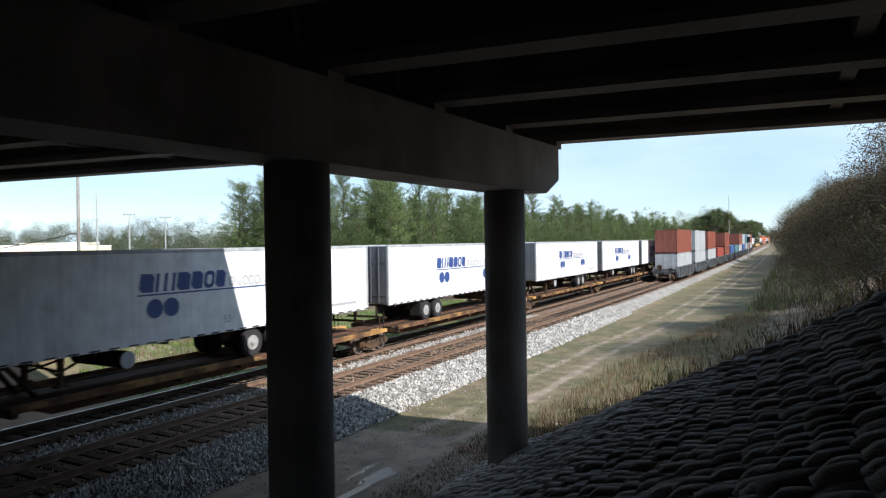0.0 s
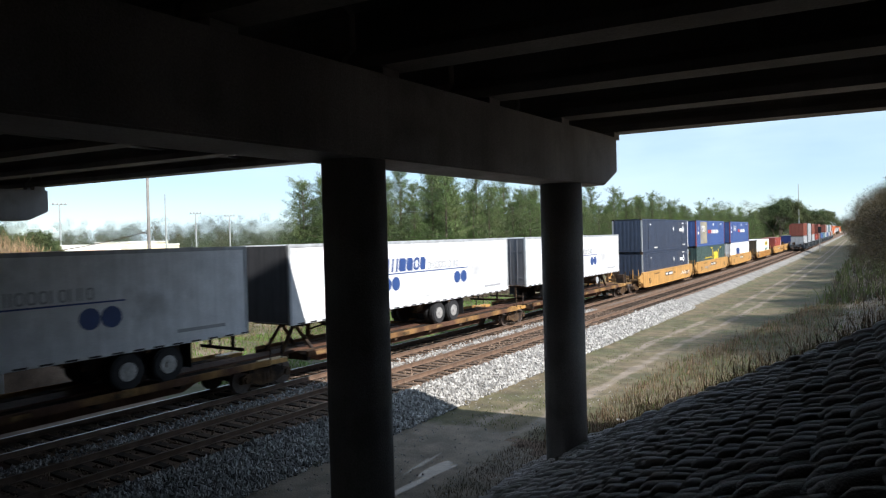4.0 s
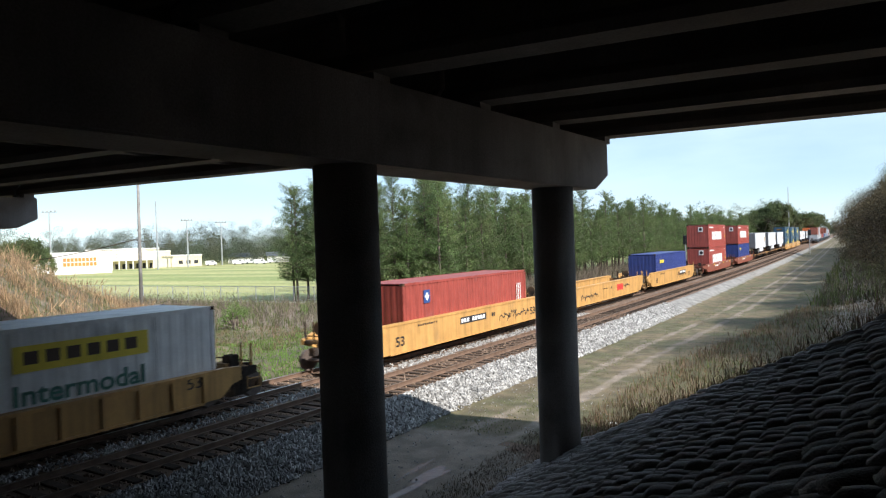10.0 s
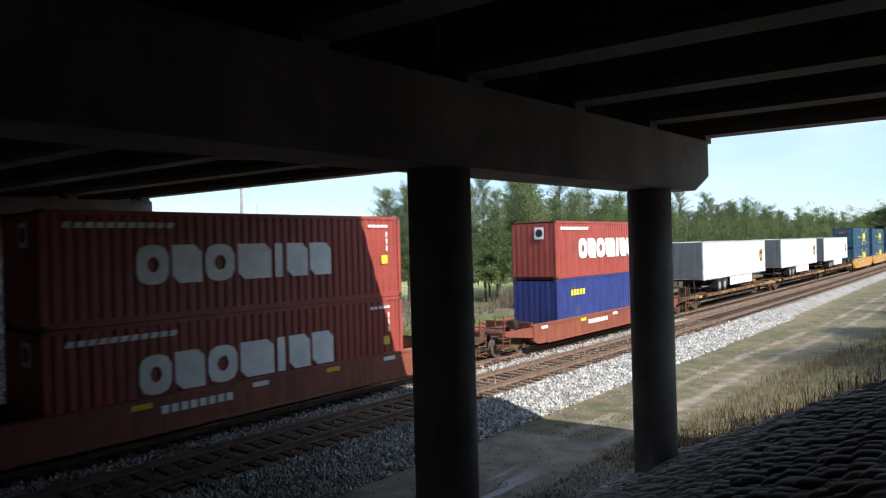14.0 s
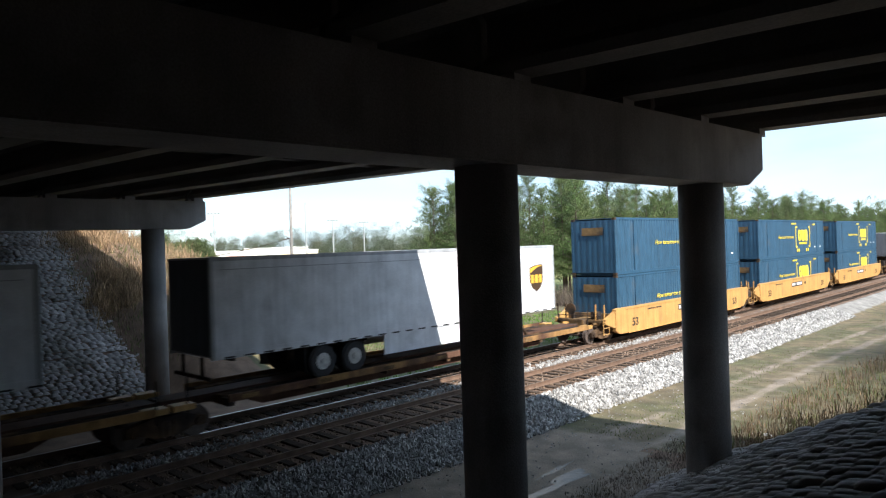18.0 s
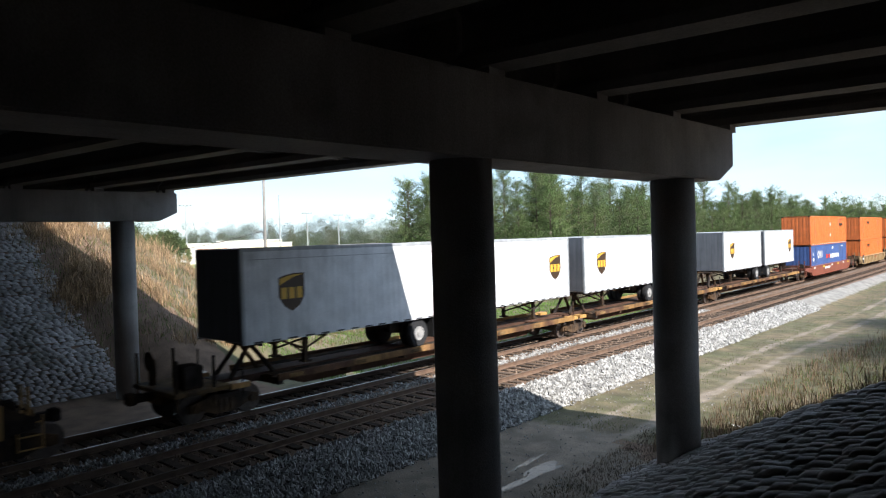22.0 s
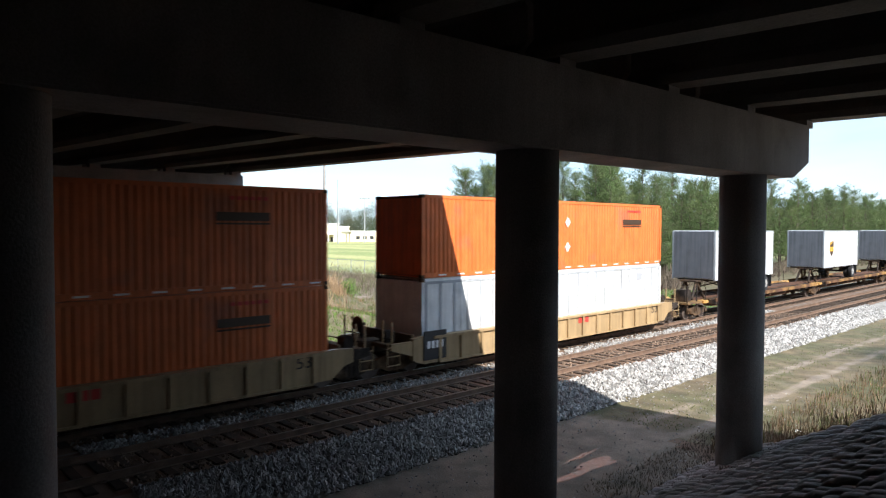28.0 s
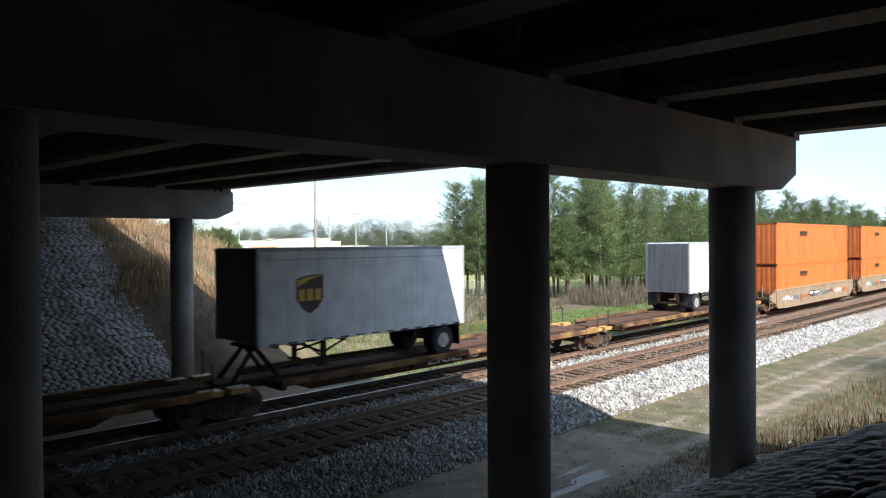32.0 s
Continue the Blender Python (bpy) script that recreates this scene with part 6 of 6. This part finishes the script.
# road trailers at the head of the far train
for i, a in enumerate((9.6, 27.4, 46.8, 64.7, 82.5, 100.5, 118.8)):
    put(flat("fore", (2.0,)) if TRAILERS[i][3] else flat("last" if i == 6 else "plain"), a - 0.9, 18.4, 0)
    wh, leg, tank, fwd, o = TRAILERS[i]
    t = trailer("blue_word" + str(i), BOX53, "white box trailer with blue painted marks and four blue discs", "trailer", m_blue_word(o), wh, leg, fwd, tank=tank)
    put(t, a, BOX53, DECK)


def navy():
    return box53("navy", "navy", "dark navy ribbed container with a white trailing corner post", m_navy, tail="ink_white", lead="grey")


def blue(style="blue", marks=m_blue_train):
    return box53(style, "blue", "blue ribbed steel container with red corner posts", marks, tail="red", lead="red")


def deep():
    return box53("deep", "csxblue", "dark blue ribbed container with yellow brackets and lettering", m_yellow_word)


def orange():
    return box53("orange", "orange", "orange ribbed steel container with pale diamonds", m_orange, (0.028, 0.205))


def orange_sooty():
    return box53("orange_sooty", "orange", "orange ribbed steel container with sooty streaks", m_orange_front, (0.028, 0.205))


def white_box():
    return box53("white_word", "white", "white ribbed container with dark blue lettering", m_white_word)


well_load(149.1, yellow_well("tag", w_tag(21)), [navy(), navy()])
well_load(169.1, yellow_well("scrawl", w_tag(52, "ink_grey", 2.6)), [box53("green", "green", "dark green ribbed container with a yellow emblem", m_green_box), blue("blue_patched", m_blue_patched)])
well_load(189.4, yellow_well(), [white_box(), blue()])
well_load(214.1, ribbed_well(), [box53("sign_box", "white", "white smooth container with a yellow sign and green word", m_sign_box, (0.012, 0.55), front="door_brown")])
well_load(238.2, yellow_well("scrawl_b", w_tag(33, "ink_black", 10.6)), [box40("red_box", "red", "red corrugated steel container with a small blue label", m_red_label)])
well_load(258.3, yellow_well("scrawl_c", w_red_mark), [])
well_load(278.4, yellow_well("scrawl_d", w_tag(61, "ink_black", 9.6, 10.6)), [box40("blue_box", "deepblue", "blue corrugated container with small yellow marks", m_blue_small)])


def red_word():
    return box40("red_word", "red", "red corrugated container with large white block marks", m_red_word)


well_load(303.3, red_well(), [red_word(), red_word()])
well_load(326.5, red_well(), [box40("blue_box", "deepblue", "blue corrugated container with small yellow marks", m_blue_small), red_word()])
for i, a in enumerate((340.9, 362.7, 383.0)):
    put(flat("long" if i else "long_head", (15.6,), None, "rusty skeleton flat car with yellow stake pockets", 20.4), a - 1.2, 20.4, 0)
    put(trailer("shield53", BOX53, "white road trailer with side skirts and a small brown shield", "trailer", m_shield(-1.3), (3.7, 4.95), 12.6, skirt=(6.2, 12.0)), a, BOX53, DECK)
for a, k in ((412.6, "plain"), (432.4, "plain"), (452.8, "plain")):
    well_load(a, yellow_well(k), [deep(), deep()])


def pup(reverse=False):
    if reverse:
        return trailer("pup_back", 8.35, "short white road trailer with a brown shield, riding backwards", "trailer", m_shield(-1.2), (0.95,), 5.9)
    return trailer("pup", 8.35, "short white road trailer with a brown and gold shield", "trailer", m_shield(1.75), (7.35,), 2.5, True)


for a, k in ((467.3, 19.0), (486.3, 18.6), (504.9, 20.6), (617.6, 18.6), (636.2, 18.6), (654.8, 18.4), (673.2, 18.4), (691.6, 18.6)):
    put(flat("zig_back", (15.9,), "ZIGZAG", length=k) if a > 690 else flat("zig%g" % k if a > 660 else "short_head%g" % k if a in (467.3, 617.6) else "short%g" % k, (1.3,), "ZIGZAG" if a > 660 else None, length=k), a, k, 0)
for a, back in ((467.8, 0), (477.2, 1), (487.0, 0), (506.3, 0), (515.6, 1), (619.2, 0), (637.4, 0), (655.9, 0), (674.1, 0), (700.2, 1)):
    put(pup(back), a, 8.35, DECK)
well_load(538.1, red_well(), [blue(), orange()])
for a in (562.4, 585.1):
    well_load(a, ribbed_well("ribbed_dull", "dulltan"), [orange_sooty(), orange_sooty()] if a < 570 else [orange(), orange()])
well_load(605.05, ribbed_well("ribbed_dull", "dulltan"), [box53("white_panels", "white", "white container with flat side panels between grey posts", m_panel_box, (0.004, 0.69)), orange()])
for a in (721.0, 741.3, 761.6):
    well_load(a, wellcar("sprayed", W53, "sootytan", "faded tan container wagon covered in sprayed scrawls", w_sprayed, 0, 20.0), [orange_sooty(), orange_sooty()])

# the other train, running away on the near track; only its tail is seen
f = 92.2
for lo, up in (("grey", "brown"), ("grey", "grey"), ("grey", "brown"), ("red", None), ("brown", "brown"), ("blue", None), ("teal", None), ("grey", "brown"), ("blue", "grey"), ("grey", "teal"), ("brown", "grey"), ("grey", "brown")):
    bx = [box40("plain_" + c, c, c + " corrugated steel container in a stack") for c in (lo, up) if c]
    well_load(f, wellcar("dark40", BOX40 + 0.5, "darkgrey", "dark grimy container wagon with side ribs", None, 9, 15.8), bx, BOX40 + 0.5, NEAR_X, 1)
    f += 15.8


def motions():
    """Both trains roll at a steady speed along their curved tracks."""
    for ob, front, length, z, line, way in MOVERS:
        v = -V_FAR if way < 0 else V_NEAR
        rows = []
        for k in range(0, 33, 2):
            y = front + v * k + length / 2
            rows.append((k, Matrix.Translation((0, 0, z)) @ on_track(y, line) @ Matrix.Translation((0, -length / 2, 0))))
        walk(ob, rows)


motions()
